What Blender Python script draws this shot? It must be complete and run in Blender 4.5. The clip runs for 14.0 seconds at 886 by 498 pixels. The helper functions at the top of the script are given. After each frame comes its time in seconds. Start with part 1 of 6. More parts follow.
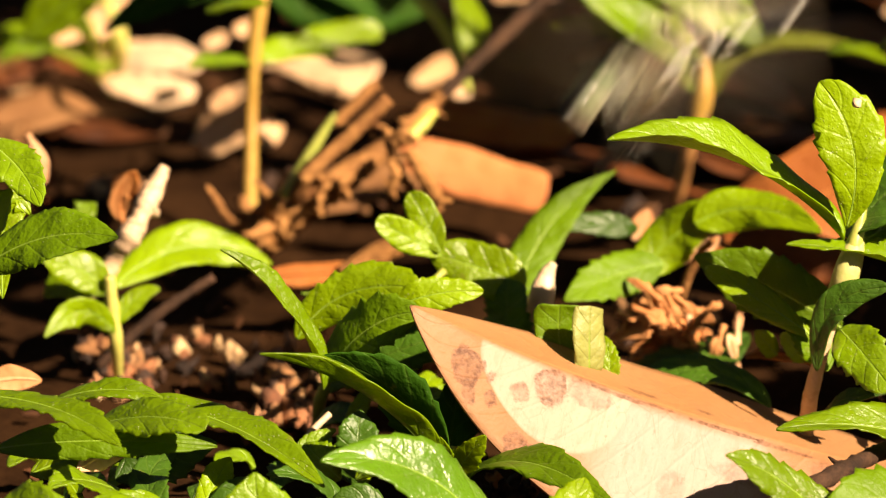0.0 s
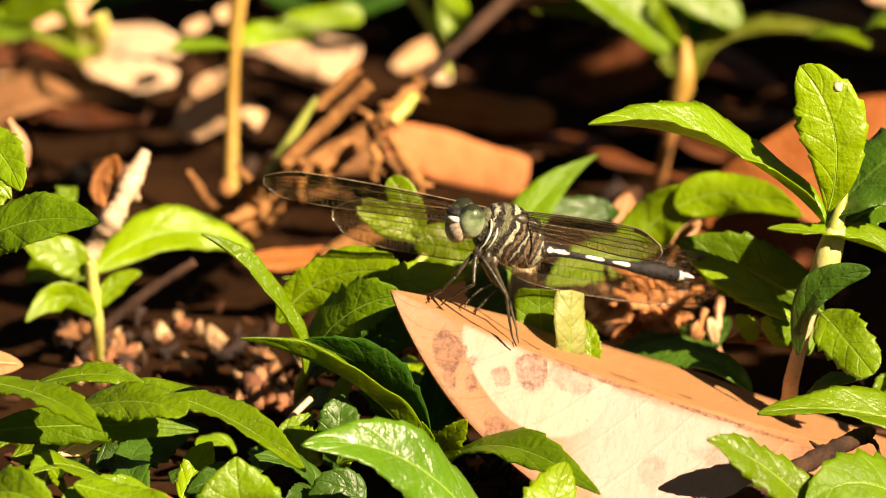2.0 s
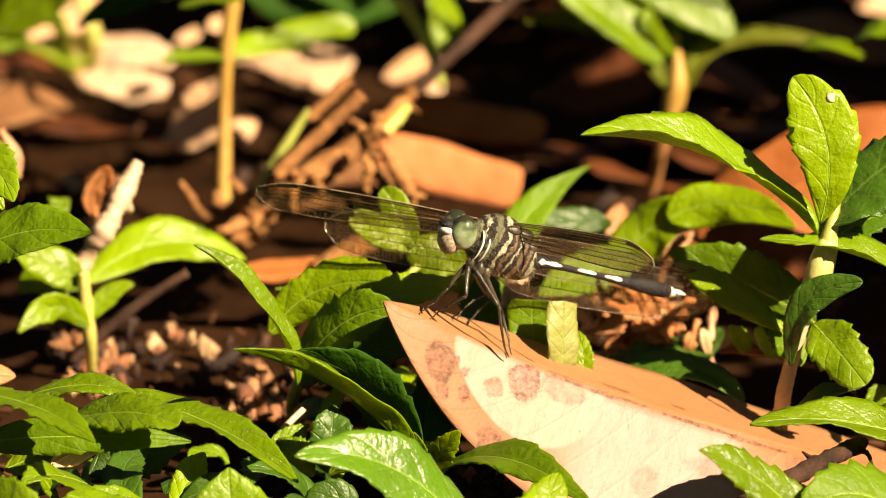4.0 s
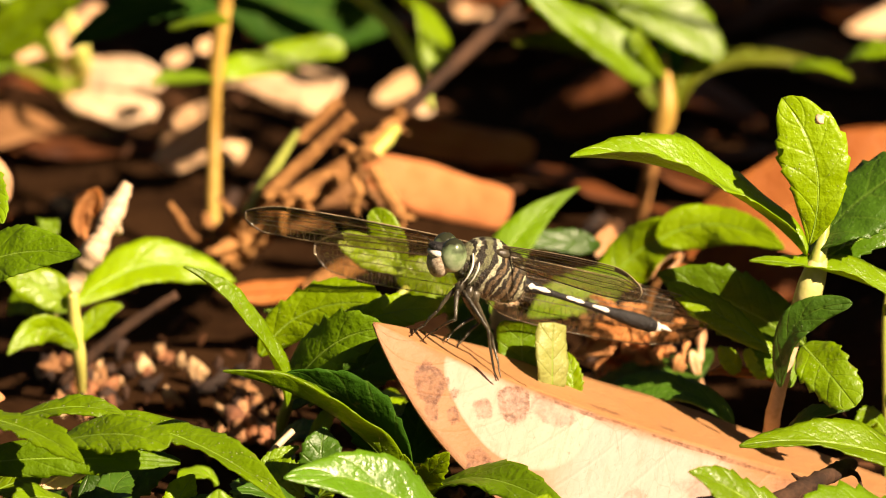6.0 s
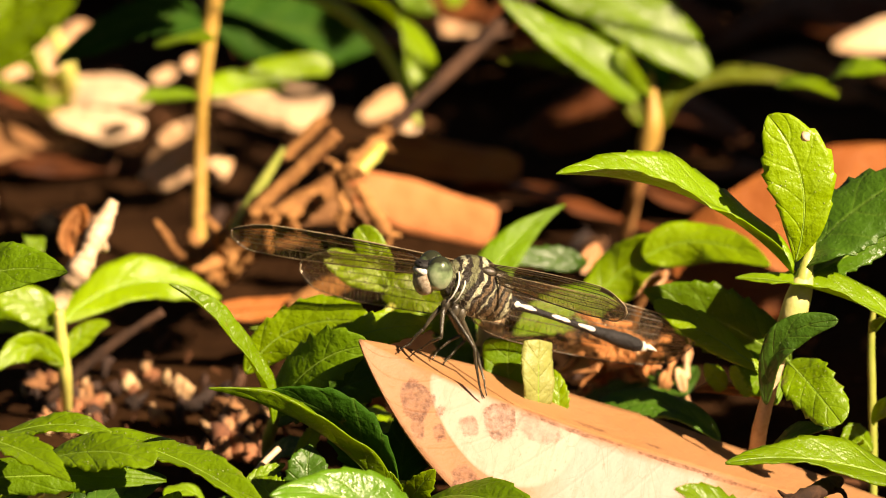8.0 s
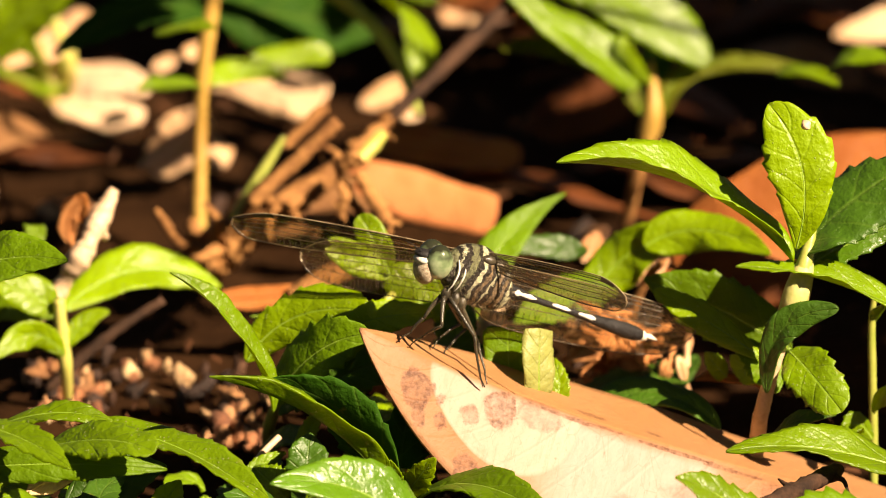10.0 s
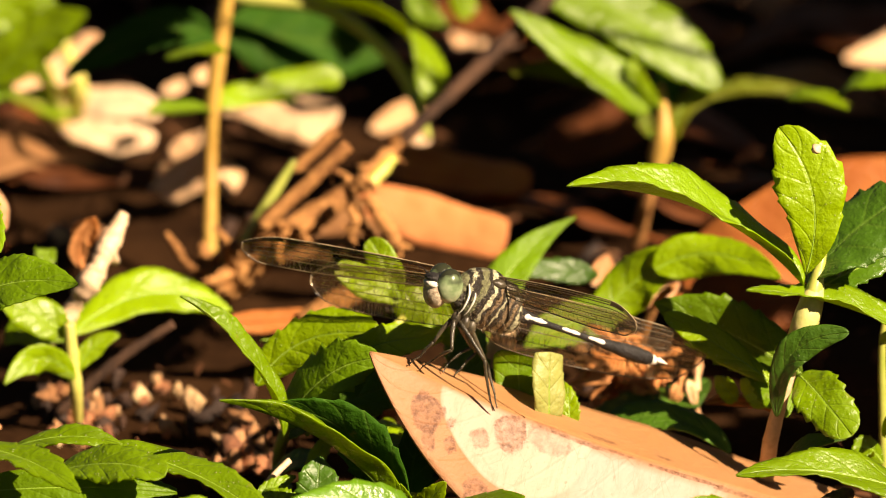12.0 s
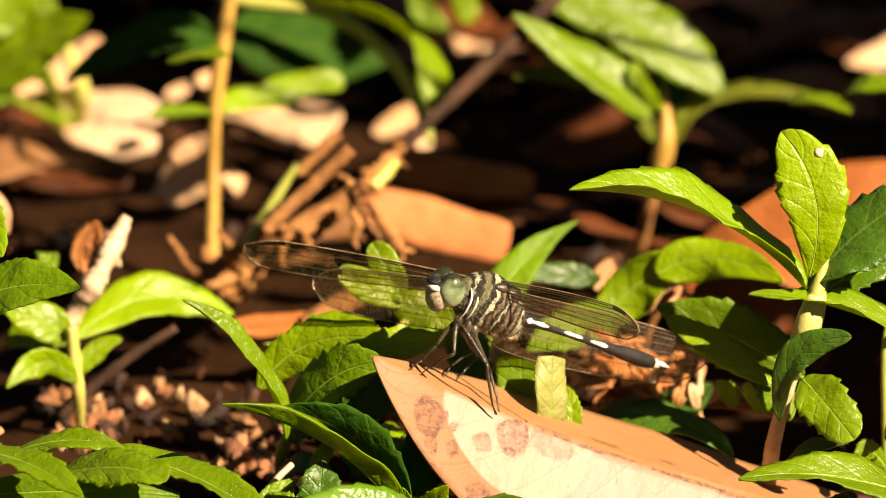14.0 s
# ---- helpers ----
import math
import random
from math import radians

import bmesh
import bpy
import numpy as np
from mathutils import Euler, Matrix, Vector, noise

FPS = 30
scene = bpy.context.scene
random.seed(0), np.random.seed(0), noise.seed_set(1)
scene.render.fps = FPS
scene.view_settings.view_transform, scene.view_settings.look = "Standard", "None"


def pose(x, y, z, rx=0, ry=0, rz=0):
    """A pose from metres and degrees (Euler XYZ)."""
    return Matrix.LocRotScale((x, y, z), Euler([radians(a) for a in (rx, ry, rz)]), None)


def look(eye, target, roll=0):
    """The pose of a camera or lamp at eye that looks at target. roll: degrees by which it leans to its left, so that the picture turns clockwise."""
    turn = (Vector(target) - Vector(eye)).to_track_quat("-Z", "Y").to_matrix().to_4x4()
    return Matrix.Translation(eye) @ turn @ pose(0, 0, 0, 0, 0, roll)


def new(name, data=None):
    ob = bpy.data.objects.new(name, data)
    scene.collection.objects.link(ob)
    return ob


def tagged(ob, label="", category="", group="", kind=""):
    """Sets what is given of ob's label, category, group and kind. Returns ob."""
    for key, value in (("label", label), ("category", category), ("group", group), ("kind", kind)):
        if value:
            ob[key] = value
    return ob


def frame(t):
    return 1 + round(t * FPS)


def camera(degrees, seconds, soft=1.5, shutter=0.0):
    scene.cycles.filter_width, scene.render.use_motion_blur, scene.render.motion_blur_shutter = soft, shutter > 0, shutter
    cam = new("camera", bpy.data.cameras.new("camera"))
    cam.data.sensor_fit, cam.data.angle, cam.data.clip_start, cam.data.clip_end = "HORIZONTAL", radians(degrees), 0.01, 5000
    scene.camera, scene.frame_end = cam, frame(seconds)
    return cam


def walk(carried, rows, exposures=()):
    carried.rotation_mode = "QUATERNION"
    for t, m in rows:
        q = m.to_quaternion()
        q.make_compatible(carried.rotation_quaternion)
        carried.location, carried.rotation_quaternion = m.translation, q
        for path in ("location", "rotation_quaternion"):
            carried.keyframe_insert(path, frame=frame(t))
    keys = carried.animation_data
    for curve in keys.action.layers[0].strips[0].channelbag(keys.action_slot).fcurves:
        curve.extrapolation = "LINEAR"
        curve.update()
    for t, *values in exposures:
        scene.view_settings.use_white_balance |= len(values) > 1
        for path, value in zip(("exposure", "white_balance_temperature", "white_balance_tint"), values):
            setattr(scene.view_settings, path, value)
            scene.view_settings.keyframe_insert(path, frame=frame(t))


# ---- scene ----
# the camera stands still on its tripod and is swung a little by the hand
cam = camera(5.0, 14.0, 0.6, 0.7)
cam.data.dof.use_dof = True
cam.data.dof.focus_distance = 1.588
cam.data.dof.aperture_fstop = 22.0
EYE = (0.0, -1.5217, 0.5334)
SWING = [(0, 0.1123, 0.1587), (0.1, 0.0893, 0.1388), (0.2, 0.0670, 0.1181), (0.3, 0.0558, 0.1053), (0.5, 0.0416, 0.0905),
         (1, 0.0220, 0.0389), (1.5, 0.0000, 0.0000), (2, 0.0000, 0.0708), (2.5, -0.0096, 0.1000), (5, -0.0536, 0.1686),
         (5.5, -0.0587, 0.2001), (6, -0.1075, 0.2540), (6.5, -0.1465, 0.2980), (7, -0.1758, 0.3420), (7.5, -0.2174, 0.3076),
         (8, -0.1905, 0.3516), (10.5, -0.1857, 0.2785), (11, -0.1659, 0.3714), (11.5, -0.1465, 0.3909), (12, -0.1270, 0.4202),
         (12.5, -0.1027, 0.4008), (13, -0.0905, 0.4445), (13.5, -0.1123, 0.4349), (14, -0.1123, 0.4422)]
walk(cam, [(t, pose(*EYE, 72 + tilt, 0, turn)) for t, turn, tilt in SWING], [(0.0, 1.41, 8700, 20), (14.0, 1.41, 8700, 20)])

# ---- light: a warm sun from behind the camera and to its right, and the sky ----
SUN = Vector((0.58, -0.50, 0.65)).normalized()
sun = new("sun", bpy.data.lights.new("sun", "SUN"))
sun.data.energy, sun.data.angle, sun.data.color = 5.0, radians(0.5), (1.0, 0.92, 0.78)
sun.matrix_world = look(SUN * 8, (0, 0, 0))
world = bpy.data.worlds.new("sky")
scene.world = world
world.use_nodes = True
sky = world.node_tree.nodes.new("ShaderNodeTexSky")
sky.sky_type, sky.sun_disc = "NISHITA", False
sky.sun_elevation, sky.sun_rotation = math.asin(SUN.z), math.atan2(SUN.x, SUN.y)
back = world.node_tree.nodes["Background"]
back.inputs["Strength"].default_value = 0.010
world.node_tree.links.new(sky.outputs[0], back.inputs["Color"])

# ---- materials ----
class Nodes:
    """A small writer of node trees."""

    def __init__(self, name):
        self.mat = bpy.data.materials.new(name)
        self.mat.use_nodes = True
        self.tree = self.mat.node_tree
        self.tree.nodes.clear()
        self.out = self.add("OutputMaterial")

    def add(self, kind, **values):
        node = self.tree.nodes.new("ShaderNode" + kind)
        for key, value in values.items():
            self.put(node.inputs[key.replace("_", " ")], value)
        return node

    def put(self, socket, value):
        if isinstance(value, bpy.types.NodeSocket):
            self.tree.links.new(value, socket)
        elif isinstance(value, tuple) and len(value) == 3 and socket.type == "RGBA":
            socket.default_value = (*value, 1)
        else:
            socket.default_value = value

    def math(self, op, a, b=0.0, c=0.0):
        node = self.tree.nodes.new("ShaderNodeMath")
        node.operation = op
        for socket, value in zip(node.inputs, (a, b, c)):
            self.put(socket, value)
        return node.outputs[0]

    def mix(self, fac, a, b, blend="MIX"):
        node = self.tree.nodes.new("ShaderNodeMix")
        node.data_type, node.blend_type = "RGBA", blend
        self.put(node.inputs[0], fac)
        self.put(node.inputs[6], a)
        self.put(node.inputs[7], b)
        return node.outputs[2]

    def ramp(self, fac, *stops, constant=False):
        node = self.tree.nodes.new("ShaderNodeValToRGB")
        node.color_ramp.interpolation = "CONSTANT" if constant else "LINEAR"
        while len(node.color_ramp.elements) < len(stops):
            node.color_ramp.elements.new(0.5)
        for element, (at, col) in zip(node.color_ramp.elements, stops):
            element.position, element.color = at, (*col, 1) if isinstance(col, tuple) else (col, col, col, 1)
        self.put(node.inputs[0], fac)
        return node.outputs[0]

    def noise(self, vector, scale, detail=4.0, rough=0.55):
        return self.add("TexNoise", Vector=vector, Scale=scale, Detail=detail, Roughness=rough).outputs[0]

    def coords(self, name="Object"):
        return self.add("TexCoord").outputs[name]

    def bump(self, height, strength=0.4, distance=0.0005, normal=None):
        node = self.add("Bump", Height=height, Strength=strength, Distance=distance)
        if normal:
            self.put(node.inputs["Normal"], normal)
        return node.outputs[0]

    def surface(self, shader):
        self.tree.links.new(shader, self.out.inputs["Surface"])
        return self.mat


def fresh_leaf(name, top, through_tint, rough=0.36, translucent=0.38, dusty=0.5, spec=0.5):
    """Living leaf: waxy skin, pinnate veins, pale specks, light that shines through."""
    n = Nodes(name)
    uv = n.add("SeparateXYZ", Vector=n.coords("UV"))
    across = n.math("ABSOLUTE", n.math("SUBTRACT", uv.outputs[0], 0.5))
    along = n.math("ADD", uv.outputs[1], n.math("MULTIPLY", across, -0.45))
    saw = n.math("PINGPONG", n.math("ADD", n.math("MULTIPLY", along, 5.0), n.math("MULTIPLY", n.noise(n.coords(), 120.0, 2.0), 0.35)), 0.5)
    vein = n.ramp(saw, (0.0, 1.0), (0.09, 0.0))
    rib = n.ramp(across, (0.0, 1.0), (0.035, 0.0))
    lines = n.math("MAXIMUM", n.math("MULTIPLY", vein, 0.4), rib)
    obj = n.coords()
    broad = n.noise(obj, 90.0, 3.0)
    fine = n.noise(obj, 900.0, 4.0)
    lot = n.add("ObjectInfo").outputs["Random"]
    shade = n.math("ADD", n.math("MULTIPLY", broad, 0.9), n.math("MULTIPLY", lot, 0.5))
    col = n.mix(n.ramp(shade, (0.35, 0.0), (0.95, 1.0)), tuple(c * 0.72 for c in top), tuple(min(1, c * 1.35) for c in top))
    col = n.mix(n.math("MULTIPLY", lines, 0.22), col, (0.24, 0.36, 0.06))
    spot = n.add("TexVoronoi", Vector=obj, Scale=1500.0)
    specks = n.math("MULTIPLY", n.ramp(n.math("ADD", spot.outputs["Distance"], n.math("MULTIPLY", n.add("SeparateXYZ", Vector=spot.outputs["Color"]).outputs[0], 0.22)), (0.20, 1.0), (0.27, 0.0)), n.ramp(n.noise(obj, 160.0, 2.0), (0.42, 0.0), (0.60, dusty)))
    col = n.mix(specks, col, (0.62, 0.68, 0.42))
    blemish = n.ramp(n.noise(obj, 230.0, 3.0), (0.70, 0.0), (0.76, 0.7))
    col = n.mix(blemish, col, (0.20, 0.17, 0.04))
    crinkle = n.noise(obj, 330.0, 3.0, 0.6)
    quilt = n.math("MULTIPLY", n.math("SMOOTH_MIN", saw, 0.3, 0.2), 0.35)
    height = n.math("ADD", n.math("ADD", n.math("MULTIPLY", lines, -0.25), quilt), n.math("ADD", n.math("MULTIPLY", broad, 1.2), n.math("ADD", n.math("MULTIPLY", crinkle, 0.85), n.math("MULTIPLY", fine, 0.5))))
    height = n.math("ADD", height, n.math("MULTIPLY", specks, 0.6))
    normal = n.bump(height, 0.75, 0.0007)
    skin = n.add("BsdfPrincipled", Base_Color=col, Roughness=n.math("ADD", rough - 0.19, n.math("MULTIPLY", crinkle, 0.38)), Normal=normal)
    skin.inputs["Specular IOR Level"].default_value = spec
    glow = n.add("BsdfTranslucent", Color=n.mix(n.math("MULTIPLY", lines, 0.5), n.mix(lot, through_tint, tuple(c * 0.75 for c in through_tint)), tuple(c * 0.7 for c in through_tint)), Normal=normal)
    both = n.add("MixShader", Fac=translucent)
    n.tree.links.new(skin.outputs[0], both.inputs[1])
    n.tree.links.new(glow.outputs[0], both.inputs[2])
    return n.surface(both.outputs[0])


def dry_leaf(name, pale, dark, rough=0.6, translucent=0.15, spots=()):
    """Fallen leaf: leathery, faint net of veins, stains; spots are (along, across, radius) rings of decay."""
    n = Nodes(name)
    uvc = n.coords("UV")
    uv = n.add("SeparateXYZ", Vector=uvc)
    obj = n.coords()
    across = n.math("ABSOLUTE", n.math("SUBTRACT", uv.outputs[0], 0.5))
    saw = n.math("PINGPONG", n.math("MULTIPLY", n.math("ADD", uv.outputs[1], n.math("MULTIPLY", across, -0.3)), 14.0), 0.5)
    vein = n.ramp(saw, (0.0, 1.0), (0.06, 0.0))
    broad = n.noise(obj, 55.0, 4.0)
    fine = n.noise(obj, 700.0, 5.0, 0.65)
    lot = n.add("ObjectInfo").outputs["Random"]
    f = n.math("ADD", n.math("MULTIPLY", broad, 1.1), n.math("MULTIPLY", n.math("SUBTRACT", lot, 0.5), 0.35))
    col = n.mix(n.ramp(f, (0.32, 0.0), (0.68, 1.0)), dark, pale)
    col = n.mix(n.math("MULTIPLY", n.ramp(fine, (0.5, 0.0), (0.75, 1.0)), 0.35), col, dark)
    col = n.mix(n.math("MULTIPLY", vein, 0.08), col, dark)
    net = n.add("TexVoronoi", Vector=obj, Scale=650.0)
    net.feature = "DISTANCE_TO_EDGE"
    mesh_lines = n.ramp(net.outputs["Distance"], (0.0, 1.0), (0.08, 0.0))
    col = n.mix(n.math("MULTIPLY", mesh_lines, 0.12), col, dark)
    if spots:
        # near half whitened: bleached patches, with blown-out sunlight put into the colour
        bleach_glare = n.math("MULTIPLY", n.ramp(n.noise(obj, 38.0, 2.0, 0.4), (0.42, 0.0), (0.50, 0.8)), n.ramp(uv.outputs[0], (0.02, 0.2), (0.12, 1.0), (0.46, 1.0), (0.5, 0.0)))
        bleach_glare = n.math("MULTIPLY", bleach_glare, n.ramp(n.math("ADD", uv.outputs[1], n.math("MULTIPLY", broad, 0.06)), (0.66, 1.0), (0.74, 0.15)))
        col = n.mix(bleach_glare, col, (0.43, 0.335, 0.30))
        ring = n.math("ADD", n.math("MULTIPLY", n.math("SUBTRACT", uv.outputs[0], 0.47), 0.40), 0.0)
        ring = n.math("SQRT", n.math("ADD", n.math("MULTIPLY", ring, ring), n.math("POWER", n.math("ABSOLUTE", n.math("SUBTRACT", uv.outputs[1], 0.757)), 2.0)))
        ring = n.math("MULTIPLY", n.ramp(n.math("ADD", ring, n.math("MULTIPLY", broad, 0.012)), (0.118, 0.8), (0.124, 0.9), (0.127, 0.0)), n.ramp(uv.outputs[0], (0.47, 1.0), (0.5, 0.0)))
        col = n.mix(ring, col, (0.45, 0.345, 0.28))
        crack = n.add("TexVoronoi", Vector=n.add("Mapping", Vector=uvc, Scale=(9.0, 46.0, 1.0)).outputs[0], Scale=1.0, Randomness=1.0)
        crack.feature = "DISTANCE_TO_EDGE"
        thread = n.math("MULTIPLY", n.ramp(crack.outputs["Distance"], (0.0, 0.3), (0.025, 0.0)), n.ramp(n.noise(obj, 90.0, 3.0), (0.45, 0.0), (0.6, 1.0)))
        col = n.mix(thread, col, (0.26, 0.12, 0.06))
        # far half tinted orange: light shining through it, put into the colour
        col = n.mix(n.ramp(uv.outputs[0], (0.49, 0.0), (0.52, 0.75)), col, (0.40, 0.20, 0.085))
        streak = n.noise(n.add("Mapping", Vector=uvc, Scale=(4.0, 60.0, 1.0)).outputs[0], 1.0, 5.0, 0.7)
        col = n.mix(n.ramp(streak, (0.52, 0.0), (0.70, 0.35)), col, (0.30, 0.15, 0.08))
        scratch = n.ramp(n.noise(n.add("Mapping", Vector=uvc, Scale=(30.0, 160.0, 1.0)).outputs[0], 1.0, 4.0, 0.7), (0.60, 0.0), (0.72, 0.45))
        col = n.mix(scratch, col, (0.24, 0.09, 0.05))
    wobble = n.math("MULTIPLY", n.math("SUBTRACT", n.noise(obj, 620.0, 5.0, 0.75), 0.5), 0.022)
    for at, off, radius, deep, thin, wide in spots:
        du = n.math("MULTIPLY", n.math("SUBTRACT", uv.outputs[0], off), wide)
        dv = n.math("MULTIPLY", n.math("SUBTRACT", uv.outputs[1], at), thin)
        d = n.math("ADD", n.math("SQRT", n.math("ADD", n.math("MULTIPLY", du, du), n.math("MULTIPLY", dv, dv))), wobble)
        deep = min(1.0, deep * 1.2)
        inside = n.ramp(d, (radius * 0.45, deep * 0.75), (radius * 0.85, deep), (radius * 0.97, deep * 0.8), (radius * 1.02, 0.0))
        inside = n.math("MULTIPLY", inside, n.ramp(fine, (0.36, 0.35), (0.6, 1.0)))
        col = n.mix(inside, col, n.mix(n.ramp(n.noise(obj, 1500.0, 3.0, 0.7), (0.4, 0.0), (0.62, 1.0)), (0.075, 0.026, 0.015), (0.22, 0.10, 0.06)))
    normal = n.bump(n.math("ADD", n.math("MULTIPLY", vein, 0.12), n.math("ADD", n.math("MULTIPLY", broad, 2.0), n.math("MULTIPLY", fine, 0.5))), 0.7, 0.0007)
    skin = n.add("BsdfPrincipled", Base_Color=col, Roughness=rough, Normal=normal)
    skin.inputs["Specular IOR Level"].default_value = 0.2
    glow = n.add("BsdfTranslucent", Color=n.mix(0.5, col, (0.75, 0.28, 0.06)))
    both = n.add("MixShader", Fac=translucent)
    n.tree.links.new(skin.outputs[0], both.inputs[1])
    n.tree.links.new(glow.outputs[0], both.inputs[2])
    return n.surface(both.outputs[0])


def solid(name, light, dark, scale=300.0, rough=0.55, bump=0.4, spec=0.4, coat=0.0):
    """Bark, stalks, soil, chitin: two tones broken by noise at two scales."""
    n = Nodes(name)
    obj = n.coords()
    broad, fine = n.noise(obj, scale * 0.25, 3.0), n.noise(obj, scale * 3, 5.0, 0.65)
    f = n.math("ADD", n.math("MULTIPLY", broad, 0.6), n.math("MULTIPLY", fine, 0.4))
    col = n.mix(n.ramp(f, (0.36, 0.0), (0.64, 1.0)), dark, light)
    skin = n.add("BsdfPrincipled", Base_Color=col, Roughness=rough, Normal=n.bump(f, bump, 0.0008))
    skin.inputs["Specular IOR Level"].default_value = spec
    skin.inputs["Coat Weight"].default_value = coat
    return n.surface(skin.outputs[0])


GREEN = fresh_leaf("leaf_green", (0.135, 0.245, 0.008), (0.48, 0.60, 0.012), dusty=0.6)
# deep green leaves, and leaves in shade: that shade is put into the colour
DEEP = fresh_leaf("leaf_deep_shaded_green", (0.038, 0.105, 0.008), (0.16, 0.28, 0.008), 0.42, 0.25, 0.12)
# leaves in full shade, the shade put into a duller, darker colour
SHADY = fresh_leaf("leaf_shade_dark_green", (0.014, 0.060, 0.002), (0.06, 0.15, 0.002), 0.75, 0.22, 0.05, 0.15)
MIDDLE = fresh_leaf("leaf_mid_green", (0.100, 0.200, 0.006), (0.32, 0.46, 0.010), 0.48, 0.36, 0.2, 0.3)
LIME = fresh_leaf("leaf_lime", (0.20, 0.33, 0.010), (0.50, 0.60, 0.012), 0.34, 0.42, 0.35)
OLIVE_LEAF = fresh_leaf("leaf_olive", (0.075, 0.088, 0.004), (0.20, 0.20, 0.008), 0.55, 0.3, 0.1, 0.2)
YELLOWING = fresh_leaf("leaf_yellowing", (0.28, 0.30, 0.085), (0.42, 0.44, 0.10), 0.5, 0.35, 0.2)
GLOSSY = fresh_leaf("leaf_glossy_green", (0.075, 0.19, 0.010), (0.34, 0.50, 0.012), 0.30, 0.3, 0.6, 0.9)
RIB = solid("midrib_pale_green", (0.26, 0.40, 0.06), (0.16, 0.30, 0.03), 400, 0.4, 0.2)
STALK = solid("stalk_green", (0.36, 0.36, 0.09), (0.20, 0.26, 0.04), 260, 0.42, 0.3)
STRAW = solid("stalk_straw", (0.52, 0.33, 0.085), (0.34, 0.19, 0.04), 240, 0.45, 0.3)
PINK_STALK = solid("stalk_pinkish", (0.72, 0.52, 0.36), (0.42, 0.26, 0.14), 240, 0.5, 0.3)
STRAW_GREEN = solid("stalk_yellow_green", (0.58, 0.52, 0.16), (0.36, 0.36, 0.07), 240, 0.45, 0.3)
PALE_NODE = solid("stalk_pale_node", (0.56, 0.50, 0.22), (0.34, 0.36, 0.09), 240, 0.4, 0.3)
BARK = solid("twig_bark", (0.50, 0.24, 0.085), (0.10, 0.036, 0.012), 420, 0.8, 0.9, 0.2)
DARK_BARK = solid("twig_dark_bark", (0.085, 0.042, 0.024), (0.018, 0.010, 0.007), 700, 0.8, 0.9, 0.2)
PINK_DRY = dry_leaf("dry_leaf_pink", (0.84, 0.54, 0.32), (0.56, 0.25, 0.11), 0.65, 0.2)
# fallen leaves in sun dapples: the brightness is put into the pale colour
PALE_DRY = dry_leaf("dry_leaf_pale_lit", (0.92, 0.66, 0.44), (0.74, 0.43, 0.22), 0.6, 0.15)
RUST_DRY = dry_leaf("dry_leaf_rust", (0.50, 0.19, 0.055), (0.30, 0.09, 0.025), 0.5, 0.12)
TAN_DRY = dry_leaf("dry_leaf_tan", (0.58, 0.265, 0.11), (0.43, 0.165, 0.058), 0.55, 0.1)
RUSSET_DRY = dry_leaf("dry_leaf_russet", (0.60, 0.22, 0.085), (0.45, 0.145, 0.05), 0.5, 0.1)
# rust and brown leaves darkened, with the litter's shade put into the colour
DIM_DRY = dry_leaf("dry_leaf_rust_shaded", (0.19, 0.055, 0.015), (0.07, 0.02, 0.006), 0.6, 0.1)
BROWN_DRY = dry_leaf("dry_leaf_brown_shaded", (0.13, 0.038, 0.009), (0.045, 0.012, 0.003), 0.65, 0.1)
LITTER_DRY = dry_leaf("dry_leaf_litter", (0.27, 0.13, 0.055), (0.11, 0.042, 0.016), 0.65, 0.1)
PERCH = dry_leaf("dry_leaf_perch", (0.36, 0.21, 0.125), (0.30, 0.135, 0.06), 0.52, 0.16,
                 spots=((0.889, 0.25, 0.025, 0.85, 1, 0.17), (0.872, 0.11, 0.015, 0.8, 1, 0.19), (0.839, 0.19, 0.010, 1, 1, 0.23), (0.848, 0.30, 0.0045, 1.5, 1, 0.17), (0.862, 0.335, 0.005, 1.2, 1, 0.17), (0.80, 0.32, 0.015, 0.6, 1, 0.27), (0.758, 0.41, 0.027, 0.8, 1, 0.31), (0.776, 0.06, 0.024, 1, 1, 0.29), (0.70, 0.45, 0.022, 0.45, 0.6, 0.35), (0.55, 0.25, 0.02, 0.3, 1, 0.4),
                        (0.66, 0.485, 0.008, 1, 0.2, 1.5), (0.60, 0.492, 0.007, 1, 0.15, 1.5), (0.48, 0.488, 0.009, 1, 0.15, 1.5), (0.40, 0.480, 0.008, 1, 0.18, 1.5), (0.62, 0.60, 0.008, 0.8, 0.4, 0.4), (0.52, 0.62, 0.007, 0.8, 0.5, 0.4), (0.45, 0.36, 0.012, 0.4, 0.3, 0.4), (0.33, 0.44, 0.012, 0.6, 0.5, 0.4)))
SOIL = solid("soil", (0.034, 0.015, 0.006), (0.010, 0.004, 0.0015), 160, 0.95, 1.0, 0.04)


def crumb_skin(name, a, b, c, d):
    """Crumbled leaf and husks, each bit of its own tone."""
    n = Nodes(name)
    obj = n.coords()
    lot = n.add("NewGeometry").outputs["Random Per Island"]
    fine = n.noise(obj, 900.0, 5.0, 0.7)
    col = n.ramp(lot, (0.0, a), (0.55, b), (0.78, c), (1.0, d))
    col = n.mix(n.ramp(fine, (0.4, 0.0), (0.7, 0.7)), col, (0.04, 0.015, 0.007))
    skin = n.add("BsdfPrincipled", Base_Color=col, Roughness=0.75, Normal=n.bump(fine, 0.9, 0.0008))
    return n.surface(skin.outputs[0])


# few pale bits among dark ones: sun dapples and shade put into the colour
CRUMBS_LIT = crumb_skin("dry_crumbs_lit", (0.010, 0.004, 0.002), (0.05, 0.018, 0.007), (0.42, 0.18, 0.065), (0.74, 0.48, 0.25))
